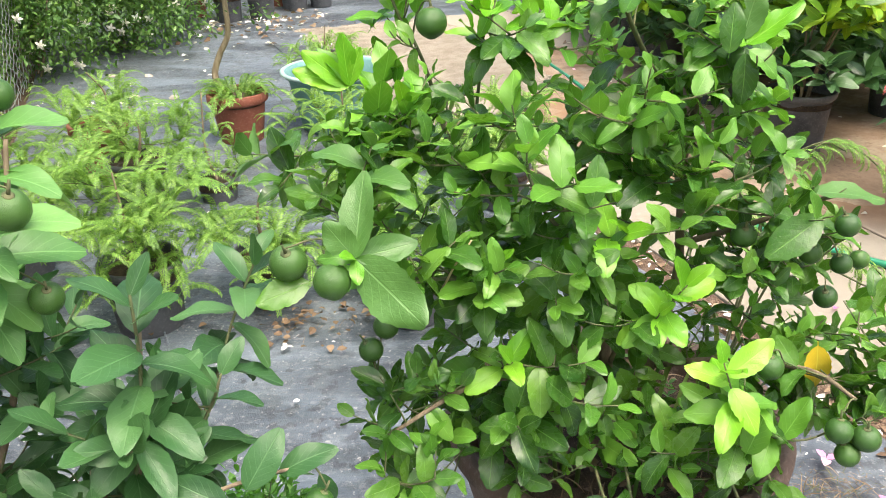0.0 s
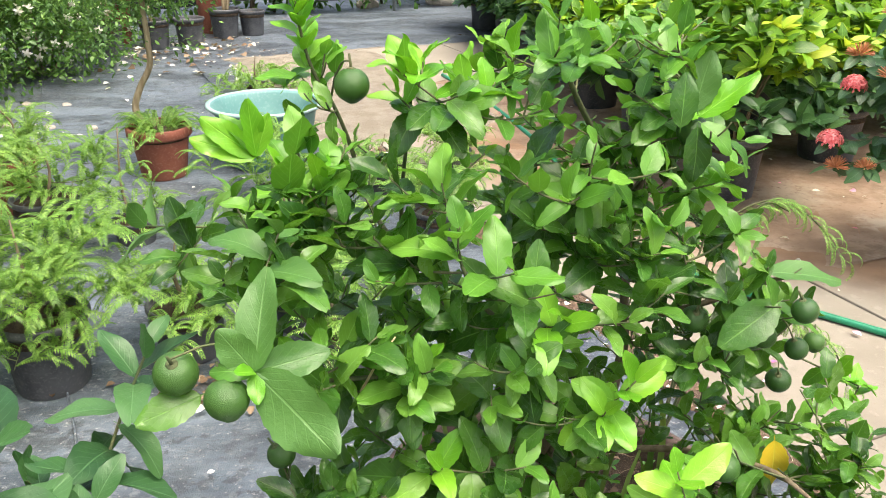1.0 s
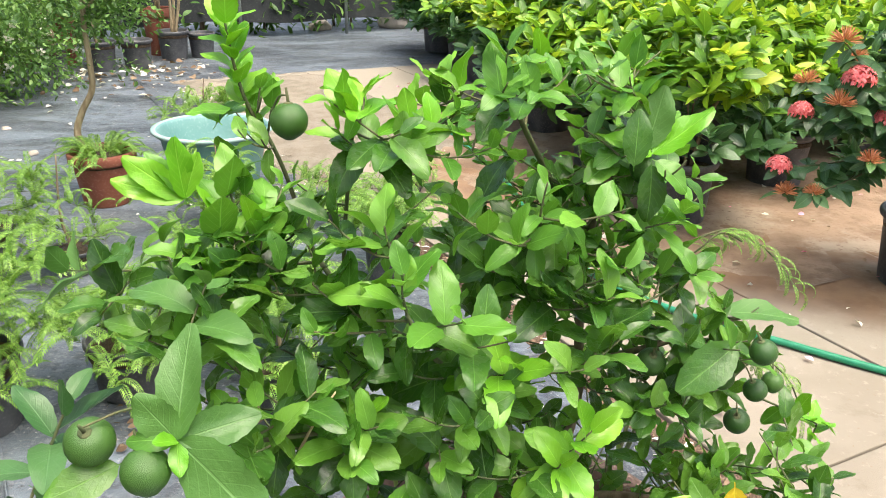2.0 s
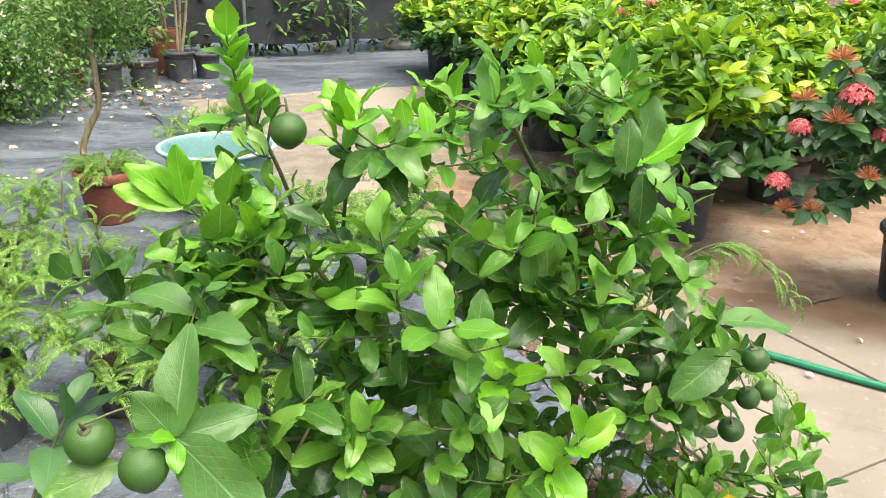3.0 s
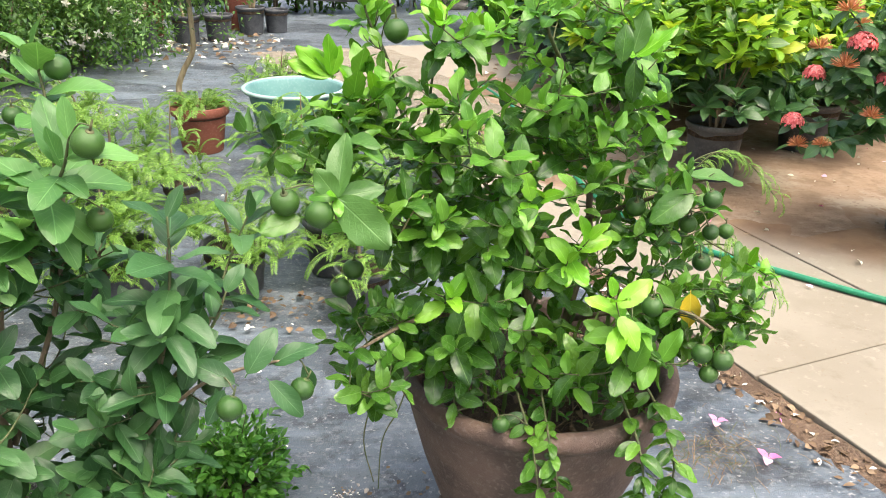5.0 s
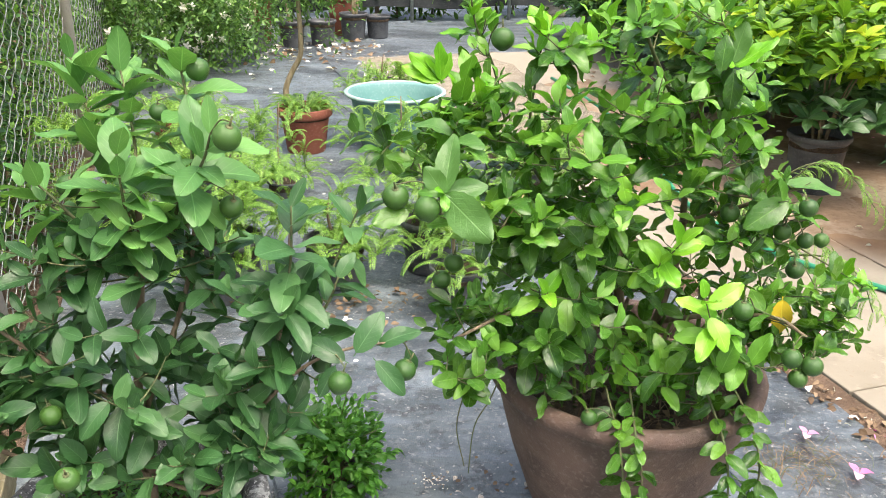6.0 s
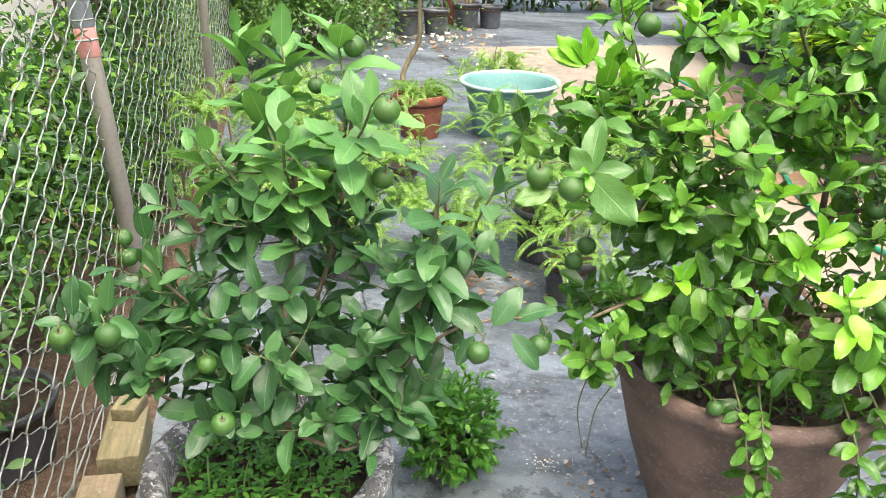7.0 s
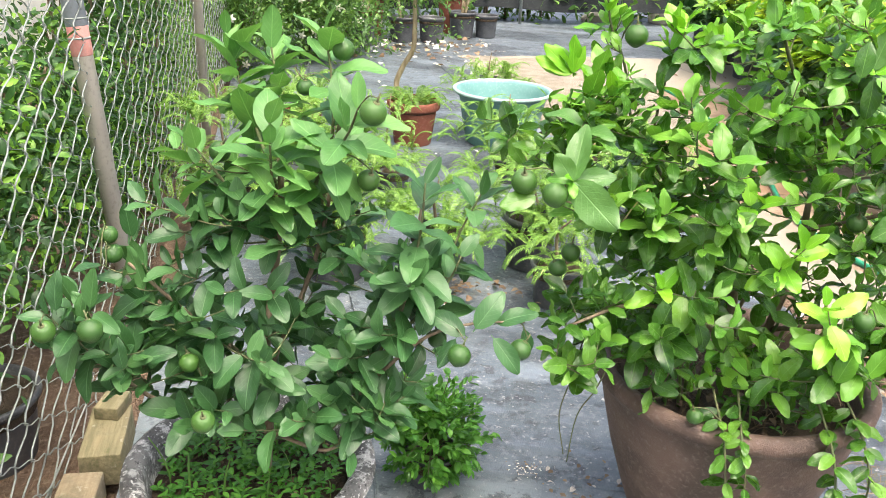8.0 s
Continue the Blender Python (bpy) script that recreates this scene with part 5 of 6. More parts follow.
def feathery(at, seed, pot_kind, r, h, height, spread, count, trunk=None, label="young feathery-leaved tree in a black nursery pot", potlabel="black plastic nursery pot on the weed mat", fr=0.19):
    """A young tree with arching feathery fronds."""
    rng = random.Random(seed)
    at = Vector(at)
    mats = {"nursery": M_BLACKPOT, "terracotta": M_TERRA}
    pot("nursery_pot" if pot_kind == "nursery" else "terracotta_pot", pot_kind, at, r, h, mats[pot_kind], potlabel, group="pots on the mat")
    ob = thing("feathery_shrub", at + Vector((0, 0, h * 0.8)), label, "shrub", "feathery shrubs")
    base = at + Vector((0, 0, h * 0.78))
    top = at + Vector((rng.uniform(-0.05, 0.05), rng.uniform(-0.05, 0.05), height))
    t = Tree(ob, seed)
    t.stem(trunk or [base, base * 0.6 + top * 0.4 + sway(rng, 0.04), top + sway(rng, 0.03)], 0.009, 0.003, "trunk", M_BARK)
    tips = []
    for i in range(max(8, count // 7)):
        a = i * 2.4
        q = Vector((math.cos(a), math.sin(a), 0)) * spread * rng.uniform(0.35, 1.0)
        p = Vector((top.x, top.y, at.z + height)) + q + Vector((0, 0, -0.5 * q.length + rng.uniform(-0.9, 0.1) * (height - h)))
        tips.append(t.reach(p, 0.0018))
    items = []
    for i in range(count):
        line = tips[i % len(tips)]
        k = rng.randrange(2, len(line))
        a = rng.uniform(0, 6.283)
        out = unit(line[-1] - line[0])
        d = out * 0.6 + Vector((math.cos(a), math.sin(a), rng.uniform(0.0, 0.5)))
        items.append((aim(line[k] - t.at, d, (0, 0, 1), fr * rng.uniform(0.6, 1.15)), FRONDS[rng.randrange(3)], 0))
    part("twig_work", t.twigs, M_TWIG, ob, kind="stuff")
    meshes = [blade_mesh("frond", b, M_FERN) for b in FRONDS]
    for m, b, _ in items[:80]:
        hold(new("frond", meshes[FRONDS.index(b)]), ob, m)
    if len(items) > 80:
        joined("foliage", items[80:], [M_FERN], ob)
    return ob


feathery((-1.08, 2.56, 0.014), 1, "nursery", 0.14, 0.26, 0.62, 0.29, 330)
feathery((-1.50, 3.72, 0.014), 2, "nursery", 0.14, 0.24, 0.50, 0.27, 200)
feathery((-1.13, 3.74, 0.014), 3, "nursery", 0.10, 0.12, 0.52, 0.27, 90, fr=0.15, label="leaning feathery-leaved sapling in a black pot")
feathery((-0.67, 2.74, 0.014), 4, "nursery", 0.13, 0.20, 0.44, 0.24, 170)
feathery((-0.29, 2.92, 0.014), 5, "nursery", 0.12, 0.24, 0.48, 0.28, 230)
feathery((-0.14, 2.56, 0.014), 6, "nursery", 0.11, 0.18, 0.36, 0.20, 90)
feathery((-0.52, 4.10, 0.014), 7, "nursery", 0.09, 0.14, 0.50, 0.34, 200)
feathery((0.25, 3.6, 0.014), 8, "nursery", 0.12, 0.20, 0.40, 0.30, 150)
feathery((-1.86, 4.2, 0.014), 9, "terracotta", 0.15, 0.28, 0.55, 0.34, 170, label="feathery-leaved shrub in a terracotta pot", potlabel="red terracotta pot with a thick rim")
feathery((-1.75, 3.0, 0.014), 10, "nursery", 0.14, 0.25, 0.7, 0.36, 240)
feathery((0.02, 4.35, 0.014), 13, "nursery", 0.09, 0.12, 0.30, 0.30, 110)
feathery((0.42, 4.75, 0.014), 14, "nursery", 0.09, 0.12, 0.30, 0.28, 90)
feathery((-1.0, 6.75, 0.014), 12, "nursery", 0.09, 0.08, 0.24, 0.44, 190)

tub = pot("tub", "tub", (-0.68, 4.95, 0.014), 0.325, 0.36, M_TUB, "round turquoise plastic tub standing on the weed mat", 0, category="tub")


def small_crown(items, rng, c, r, n, size, blades, mats=1):
    """Little leaves in clumps through a ball, with gaps."""
    clumps = [Vector(c) + Vector((rng.gauss(0, 0.5) * r[0], rng.gauss(0, 0.5) * r[1], rng.gauss(0, 0.5) * r[2])) for _ in range(max(6, n // 45))]
    for i in range(n):
        k = clumps[rng.randrange(len(clumps))]
        p = k + Vector((rng.gauss(0, 0.2) * r[0], rng.gauss(0, 0.2) * r[1], rng.gauss(0, 0.17) * r[2]))
        d = unit(p - k) + sway(rng, 0.5)
        items.append((aim(p, d, Vector((0, 0, 1)) + sway(rng, 0.5), size * rng.uniform(0.6, 1.3)), blades[rng.randrange(len(blades))], rng.randrange(mats)))


def bonsai():
    at = Vector((-1.24, 4.72, 0.014))
    pot("terracotta_pot", "terracotta", at, 0.172, 0.29, M_TERRA, "red terracotta pot with a thick rim", group="pots on the mat")
    feather = random.Random(31)
    ob = thing("bonsai_tree", at + Vector((0, 0, 0.24)), "small tree with a bent bare trunk in terracotta pot", "tree")
    t = Tree(ob, 31)
    t.stem([at + Vector((-0.08, 0.07, 0.22)), (-1.39, 4.85, 0.36), (-1.355, 4.87, 0.48), (-1.29, 4.88, 0.60), (-1.282, 4.88, 0.75), (-1.29, 4.9, 0.95), (-1.27, 4.9, 1.3)], 0.021, 0.013, "trunk", M_PALEBARK)
    for k in range(5):
        a = k * 1.3
        t.stem([(-1.29, 4.9, 1.0 + 0.06 * k), (-1.29 + 0.12 * math.cos(a), 4.9 + 0.12 * math.sin(a), 1.12 + 0.06 * k), (-1.29 + 0.25 * math.cos(a), 4.9 + 0.25 * math.sin(a), 1.2 + 0.06 * k)], 0.009, 0.004, "branch", M_PALEBARK)
    items = []
    small_crown(items, t.rng, Vector((-1.29, 4.9, 1.10)) - t.at, (0.36, 0.32, 0.26), 3400, 0.034, SMALL)
    joined("crown", items, [M_SHRUB], ob)
    items = []
    for i in range(76):
        a = feather.uniform(0, 6.283)
        q = Vector((math.cos(a), math.sin(a), 0))
        items.append((aim(q * 0.08 + Vector((0, 0, 0.02)), q + Vector((0, 0, feather.uniform(-0.1, 0.7))), (0, 0, 1), 0.21 * feather.uniform(0.6, 1.1)), FRONDS[i % 3], 0))
    wd = thing("feathery_seedlings", at + Vector((0, 0, 0.24)), "feathery green seedlings growing in a terracotta pot", "seedling", kind="stuff")
    joined("fronds", items, [M_FERN], wd)


bonsai()


def bushy(name, at, r, n, size, mat, label, seed, flowers=0, stem_h=0.3, blades=None, low=0.0):
    """A shrub with a few stems and a crown of small leaves."""
    rng = random.Random(seed)
    at = Vector(at)
    ob = thing(name, at, label, "shrub", "shrubs along the edge")
    for i in range(5):
        bm = bmesh.new()
        a = i * 1.26
        q = Vector((math.cos(a), math.sin(a), 0))
        tube(bm, smooth_line([q * 0.03, q * 0.1 + Vector((0, 0, stem_h * 0.6)), q * r[0] * 0.5 + Vector((0, 0, stem_h + r[2] * 0.9))], 4), 0.016, 0.006, 6)
        part("stem", bm, M_BARK, ob)
    items = []
    c = Vector((0, 0, stem_h + r[2] * 0.8))
    small_crown(items, rng, c, r, n, size, blades or SMALL)
    joined("crown", items, [mat], ob)
    if flowers:
        items = []
        for i in range(flowers):
            d = unit((rng.gauss(0, 1), rng.gauss(-0.6, 1), rng.gauss(0.2, 0.8)))
            p = c + Vector((d.x * r[0], d.y * r[1], d.z * r[2])) * rng.uniform(0.8, 1.05)
            for k in range(5):
                s = Vector((math.cos(k * 1.257), 0.25 * math.sin(k * 2.1), math.sin(k * 1.257)))
                items.append((aim(p, s, (0, -1, 0.4), 0.042), SMALL[0], 0))
        joined("blossom", items, [M_WHITE], ob, "small white flowers")
    return ob


# ---- left rear: shrubs and pots ----
bushy("flowering_shrub", (-2.95, 7.55, 0.014), (0.62, 0.6, 0.62), 9000, 0.05, M_SHRUB, "dark green shrub with small white flowers", 41, 60, 0.05)
bushy("flowering_shrub", (-3.35, 6.5, 0.0), (0.6, 0.6, 0.7), 8000, 0.05, M_SHRUB, "dark green shrub with small white flowers", 42, 36, 0.05)
bushy("flowering_shrub", (-3.0, 8.9, 0.014), (0.6, 0.5, 0.7), 6000, 0.05, M_SHRUB, "dark green leafy shrub beside the pots", 43, 12, 0.15)
for k, (x, y, r, h) in enumerate(((-2.62, 8.35, 0.14, 0.30), (-2.30, 8.80, 0.15, 0.28), (-1.98, 8.92, 0.15, 0.28), (-1.72, 9.45, 0.16, 0.30), (-1.45, 9.6, 0.14, 0.26))):
    pot("nursery_pot", "nursery", (x, y, 0.014), r, h, M_BLACKPOT, "black plastic nursery pot in a row of pots", group="rear pots")
for k, (x, y, r, h) in enumerate(((-2.75, 9.1, 0.17, 0.52), (-1.92, 9.75, 0.17, 0.50))):
    pot("terracotta_pot", "terracotta", (x, y, 0.014), r, h, M_TERRA, "tall red terracotta pot behind black pots", group="rear terracotta pots")


def sapling(at, seed, base, lean, label):
    rng = random.Random(seed)
    at = Vector(at)
    ob = thing("sapling", at + Vector((0, 0, base)), label, "tree", "saplings in the rear pots")
    t = Tree(ob, seed)
    for i in range(3):
        q = Vector((rng.uniform(-0.06, 0.06), rng.uniform(-0.06, 0.06), 0))
        t.stem([at + q * 0.5 + Vector((0, 0, base)), at + q * 2 + Vector((lean * 0.4, 0, 0.7)), at + q * 3 + Vector((lean, 0, 1.25))], 0.018, 0.010, "trunk", M_PALEBARK)
    items = []
    small_crown(items, rng, Vector((lean, 0, 1.25 - base)), (0.34, 0.3, 0.34), 1300, 0.04, SMALL)
    joined("crown", items, [M_SHRUB], ob)


sapling((-2.30, 8.80, 0.014), 51, 0.22, -0.05, "small-leaved sapling with pale stems in a black pot")
sapling((-1.92, 9.75, 0.014), 52, 0.42, -0.2, "small-leaved sapling with pale stems in a terracotta pot")
sapling((-1.72, 9.45, 0.014), 53, 0.24, 0.02, "small-leaved sapling with pale stems in a black pot")
sapling((-2.62, 8.35, 0.014), 54, 0.24, -0.1, "small-leaved sapling with pale stems in a black pot")


# ---- fences ----
def chain_link():
    """Woven wire between posts along the left side."""
    p0, d = Vector((-1.52, 1.47, 0)), unit((-0.36, 1.0, 0))
    ob = thing("fence", p0, "galvanised chain-link fence with round grey posts", "fence", kind="structure")
    w, h, top = 0.095, 0.105, 2.1
    nrm = Vector((-d.y, d.x, 0))
    r = 0.0026
    strands = []
    for v in range(6):
        sign = 1 if v % 2 else -1
        line = []
        steps = int(top / (h / 6))
        for k in range(steps + 1):
            q = math.cos(math.pi * k / 3)
            bow = 0.52 * w * math.copysign(abs(q) ** 0.8, q) * sign
            jitter = 0.003 * math.sin(v * 12.9 + k * 4.1)
            line.append(d * (bow + jitter) + nrm * (0.004 * math.sin(math.pi * k / 3 + v)) + Vector((0, 0, 0.02 + k * h / 6)))
        verts, faces = [], []
        for q in line:
            verts += [q + d * r, q + nrm * r, q - d * r, q - nrm * r]
        for k in range(steps):
            for m in range(4):
                a, b = 4 * k + m, 4 * k + (m + 1) % 4
                faces.append((a, b, b + 4, a + 4))
        me = bpy.data.meshes.new("wire_strand")
        me.from_pydata([tuple(q) for q in verts], [], faces)
        me.materials.append(M_STEEL)
        me.shade_smooth()
        strands.append(me)
    for i in range(-20, 118):
        hold(new("wire_strand", strands[i % 2 + 2 * (i // 2 % 3)]), ob, Matrix.Translation(d * (i * w)))
    for k, s in enumerate((0.38, 3.05, 5.85, 8.6, -1.6)):
        bm = bmesh.new()
        lathe(bm, [(0.031, -0.05), (0.031, 2.25), (0.028, 2.27), (0.012, 2.28)], (0, 0, 0), 20)
        post = part("post", bm, M_POST, ob)
        post.location = d * s + Vector((0.02, 0.0, 0))
        if k == 0:
            post.location = Vector((-1.567, 1.80, 0)) - p0
            post.rotation_euler = (0, radians(-4.8), 0)
        if k == 0:
            bm = bmesh.new()
            lathe(bm, [(0.0315, 1.03), (0.0325, 1.032), (0.0325, 1.118), (0.0315, 1.12)], (0, 0, 0), 20)
            part("painted_band", bm, M_REDBAND, post, "faded red painted band")
            bm = bmesh.new()
            lathe(bm, [(0.0315, 1.12), (0.0328, 1.122), (0.0328, 2.2), (0.0315, 2.202)], (0, 0, 0), 20)
            part("painted_top", bm, M_GREYPAINT, post, "blue-grey painted upper part")
            bm = bmesh.new()
            for z in (1.08, 1.14, 1.20):
                lathe(bm, [(0.0325, z), (0.035, z + 0.002), (0.035, z + 0.004), (0.0325, z + 0.006)], (0, 0, 0), 20)
            part("tie_wire", bm, M_STEEL, post, "thin wire tie")
    bm = bmesh.new()
    tube(bm, [d * -2 + Vector((0, 0, 0.08)), d * 11 + Vector((0, 0, 0.08))], 0.003, 0.003, 5)
    part("tension_wire", bm, M_STEEL, ob)
    return p0, d, nrm


F0, FD, FN = chain_link()


def hedge_behind():
    """Climbers and shrubs that grow behind the wire."""
    rng = random.Random(61)
    for k, (s0, s1, n, tall, deep) in enumerate(((-1.4, 0.5, 9500, 0.92, 1.0), (0.2, 1.0, 6000, 1.05, 0.8), (0.95, 2.4, 9000, 1.9, 0.35), (2.2, 4.6, 6500, 1.9, 0.35), (4.4, 7.4, 5500, 1.9, 0.4))):
        at = F0 + FD * ((s0 + s1) / 2) + FN * 0.45
        at.z = -0.03
        ob = thing("hedge", at, "leafy green hedge growing behind the wire fence", "hedge", "hedge", "stuff")
        items = []
        clumps = [(rng.uniform(s0, s1), rng.uniform(0.06, deep), rng.uniform(0.42 if k < 2 else 0.12, tall)) for _ in range(n // 22)]
        for i in range(n):
            s, o, z = clumps[rng.randrange(len(clumps))]
            p = F0 + FD * (s + rng.gauss(0, 0.09)) + FN * max(0.04, o + rng.gauss(0, 0.09)) + Vector((0, 0, max(0.05, z + rng.gauss(0, 0.09))))
            d = sway(rng, 0.7) - FN * 0.5
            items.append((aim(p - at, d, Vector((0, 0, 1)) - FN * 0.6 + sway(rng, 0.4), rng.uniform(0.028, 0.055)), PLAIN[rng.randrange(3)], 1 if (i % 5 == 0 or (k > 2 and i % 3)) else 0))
        # from the fourth stretch on, brightness is painted by lighter leaf materials
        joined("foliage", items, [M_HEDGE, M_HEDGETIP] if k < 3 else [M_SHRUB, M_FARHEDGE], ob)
        bm = bmesh.new()
        for i in range(9):
            s, o = rng.uniform(s0, s1), rng.uniform(0.1, deep)
            q = F0 + FD * s + FN * o - at
            q.z = 0
            tube(bm, smooth_line([q, q + Vector((rng.uniform(-0.1, 0.1), rng.uniform(-0.1, 0.1), tall * 0.5)), q + Vector((rng.uniform(-0.2, 0.2), rng.uniform(-0.2, 0.2), tall * 0.95))], 4), 0.012, 0.005, 6)
        part("stem_cluster", bm, M_BARK, ob, kind="stuff")


hedge_behind()
pot("nursery_pot", "nursery", (-1.68, 1.16, -0.03), 0.155, 0.22, M_BLACKPOT, "black plastic nursery pot behind the wire fence", group="pots behind the fence")

# white wall beyond the hedge
bm = bmesh.new()
box(bm, (0.2, 20, 3.0), None, 0.01)
wall = part("wall_west", bm, M_WALL)
wall.matrix_world = Matrix.Translation(F0 + FD * 7 + FN * 1.8 + Vector((0, 0, 1.45))) @ Matrix.Rotation(math.atan2(0.36, 1.0), 4, "Z")
tagged(wall, "plain whitewashed wall beyond the hedge", "wall", kind="structure")


def net_fence():
    """The shade net along the far side, with its posts and a gap below."""
    at = yard(9.3, 0)
    ob = thing("fence", at, "dark shade net on thin posts along the far side", "fence", kind="structure")
    bm = bmesh.new()
    rows, cols = 9, 120
    for side in (0, 1):
        g = {}
        for i in range(cols + 1):
            for j in range(rows + 1):
                x = -6.5 + 18 * i / cols
                z = 0.20 + 0.05 * noise.noise((x * 0.9, 0, 0)) + 1.7 * j / rows
                y = 0.05 * noise.noise((x * 1.6, z * 1.5, 2)) + 0.006 * side
                g[i, j] = bm.verts.new(ACROSS * x + ALONG * y + Vector((0, 0, z)))
        for i in range(cols):
            for j in range(rows):
                q = (g[i, j], g[i + 1, j], g[i + 1, j + 1], g[i, j + 1])
                bm.faces.new(q if side == 0 else q[::-1])
    part("shade_net", bm, M_NET, ob, "dark grey woven shade net")
    for i in range(13):
        bm = bmesh.new()
        p = ACROSS * (-6.0 + 1.4 * i) - ALONG * 0.06
        tube(bm, [p + Vector((0, 0, -0.05)), p + Vector((0, 0, 2.1))], 0.022, 0.022, 10)
        part("post", bm, M_STEEL, ob)


net_fence()
rng = random.Random(71)
for k in range(7):
    at = yard(9.75, -6 + 2.4 * k, -0.03)
    ob = thing("hedge", at, "dark green shrubs growing behind the shade net", "hedge", "rear hedge", "stuff")
    items = []
    small_crown(items, rng, (0, 0, 0.45), (1.4, 0.4, 0.7), 2400, 0.11, PLAIN)
    items = [(m, b, q) for m, b, q in items if (m.translation - Vector()).dot(ALONG) > -0.75]
    joined("foliage", items, [M_SHRUB], ob)
    bm = bmesh.new()
    for i in range(7):
        q = ACROSS * rng.uniform(-1.2, 1.2) + ALONG * rng.uniform(-0.2, 0.3)
        tube(bm, [q, q + Vector((rng.uniform(-0.1, 0.1), 0, 0.6)), q + Vector((rng.uniform(-0.2, 0.2), 0, 1.3))], 0.02, 0.008, 6)
    part("stem_cluster", bm, M_BARK, ob, kind="stuff")


def rock(at, size, seed):
    rng = random.Random(seed)
    bm = bmesh.new()
    bmesh.ops.create_icosphere(bm, subdivisions=3, radius=1)
    for v in bm.verts:
        k = 1 + 0.28 * noise.noise(v.co * 1.3 + Vector((seed * 7.1, 0, 0))) + 0.06 * noise.noise(v.co * 5)
        v.co = Vector((v.co.x * size[0] * k, v.co.y * size[1] * k, max(-0.5, v.co.z) * size[2] * k))
    ob = part("stone", bm, M_ROCK)
    ob.location = Vector(at) + Vector((0, 0, size[2] * 0.45))
    ob.rotation_euler[2] = rng.uniform(0, 6)
    return tagged(ob, "pale rough stone lying on the weed mat", "stone", "stones")


rock((-0.22, 11.85, 0.012), (0.17, 0.12, 0.09), 1)
rock((0.78, 12.1, 0.012), (0.24, 0.16, 0.12), 2)
for k in range(9):
    p = Vector((-2.75 + 0.1 * k, 5.2 + 0.26 * ((k * 5) % 7) - 0.1 * k, 0.012))
    rock(p, (0.035 + 0.008 * (k % 4), 0.03, 0.02), 10 + k)

# ---- hose, timber ----
bm = bmesh.new()
tube(bm, smooth_line([(3.2, 1.6, 0.052), (2.55, 2.1, 0.052), (1.95, 2.56, 0.052), (1.69, 2.79, 0.052), (1.54, 2.92, 0.052), (1.34, 3.13, 0.052), (1.15, 3.45, 0.052), (1.02, 4.0, 0.052), (1.0, 4.9, 0.052), (0.78, 6.2, 0.052), (0.5, 7.2, 0.052)], 8), 0.014, 0.014, 12)
tagged(part("garden_hose", bm, M_HOSE), "green rubber garden hose lying on the concrete", "hose")


def beam(size, m, material, label):
    bm = bmesh.new()
    box(bm, size, None, 0.004)
    ob = part("timber", bm, material)
    ob.matrix_world = m
    return tagged(ob, label, "timber", "timber by the fence")


FT = math.degrees(math.atan2(FD.y, FD.x))
beam((0.62, 0.10, 0.08), pose(-1.18, 0.74, 0.052, 0, 0, FT), M_WOOD, "pale sawn timber lying beside the grey pot")
beam((0.24, 0.11, 0.10), pose(-1.315, 1.19, 0.062, 0, 0, FT + 3), M_OLDWOOD, "old timber offcut lying beside the grey pot")
beam((0.10, 0.07, 0.04), pose(-1.345, 1.28, 0.132, 0, 0, FT - 12), M_OLDWOOD, "short weathered timber block on top of the stack")

# ---- small plants ----
herb_at = Vector((-0.41, 1.33, 0.014))
pot("nursery_pot", "nursery", herb_at, 0.072, 0.10, M_BLACKPOT, "small black plastic pot on the weed mat", group="pots on the mat")
herb = thing("herb", herb_at + Vector((0, 0, 0.115)), "compact bright green small-leaved herb in a black pot", "plant")
rng = random.Random(81)
items = []
for i in range(220):
    d = unit((rng.gauss(0, 1), rng.gauss(0, 1), rng.uniform(-1.5, 1.4)))
    tip = Vector((d.x * 0.145, d.y * 0.145, 0.05 + d.z * 0.15)) * rng.uniform(0.72, 1.15)
    if i < 24:
        bm = bmesh.new()
        tube(bm, [Vector((d.x * 0.02, d.y * 0.02, 0)), tip * 0.5 + Vector((0, 0, 0.03)), tip], 0.0022, 0.0012, 5)
        part("stem", bm, M_TWIG, herb)
    for k in range(12):
        q = tip * rng.uniform(0.45, 1.06)
        items.append((aim(q, d + sway(rng, 0.7), Vector((0, 0, 1)) + sway(rng, 0.3), rng.uniform(0.018, 0.034)), SMALL[k % 2], 0))
joined("foliage", items, [M_HERB], herb)


PETAL = [Blade(0.8, 0.4, 0.3, 0.3, 0.05, 4, 2, 0.6, 0.0), Blade(0.7, 0.2, 0.1, -0.2, 0.05, 4, 2, 0.6, 0.0)]


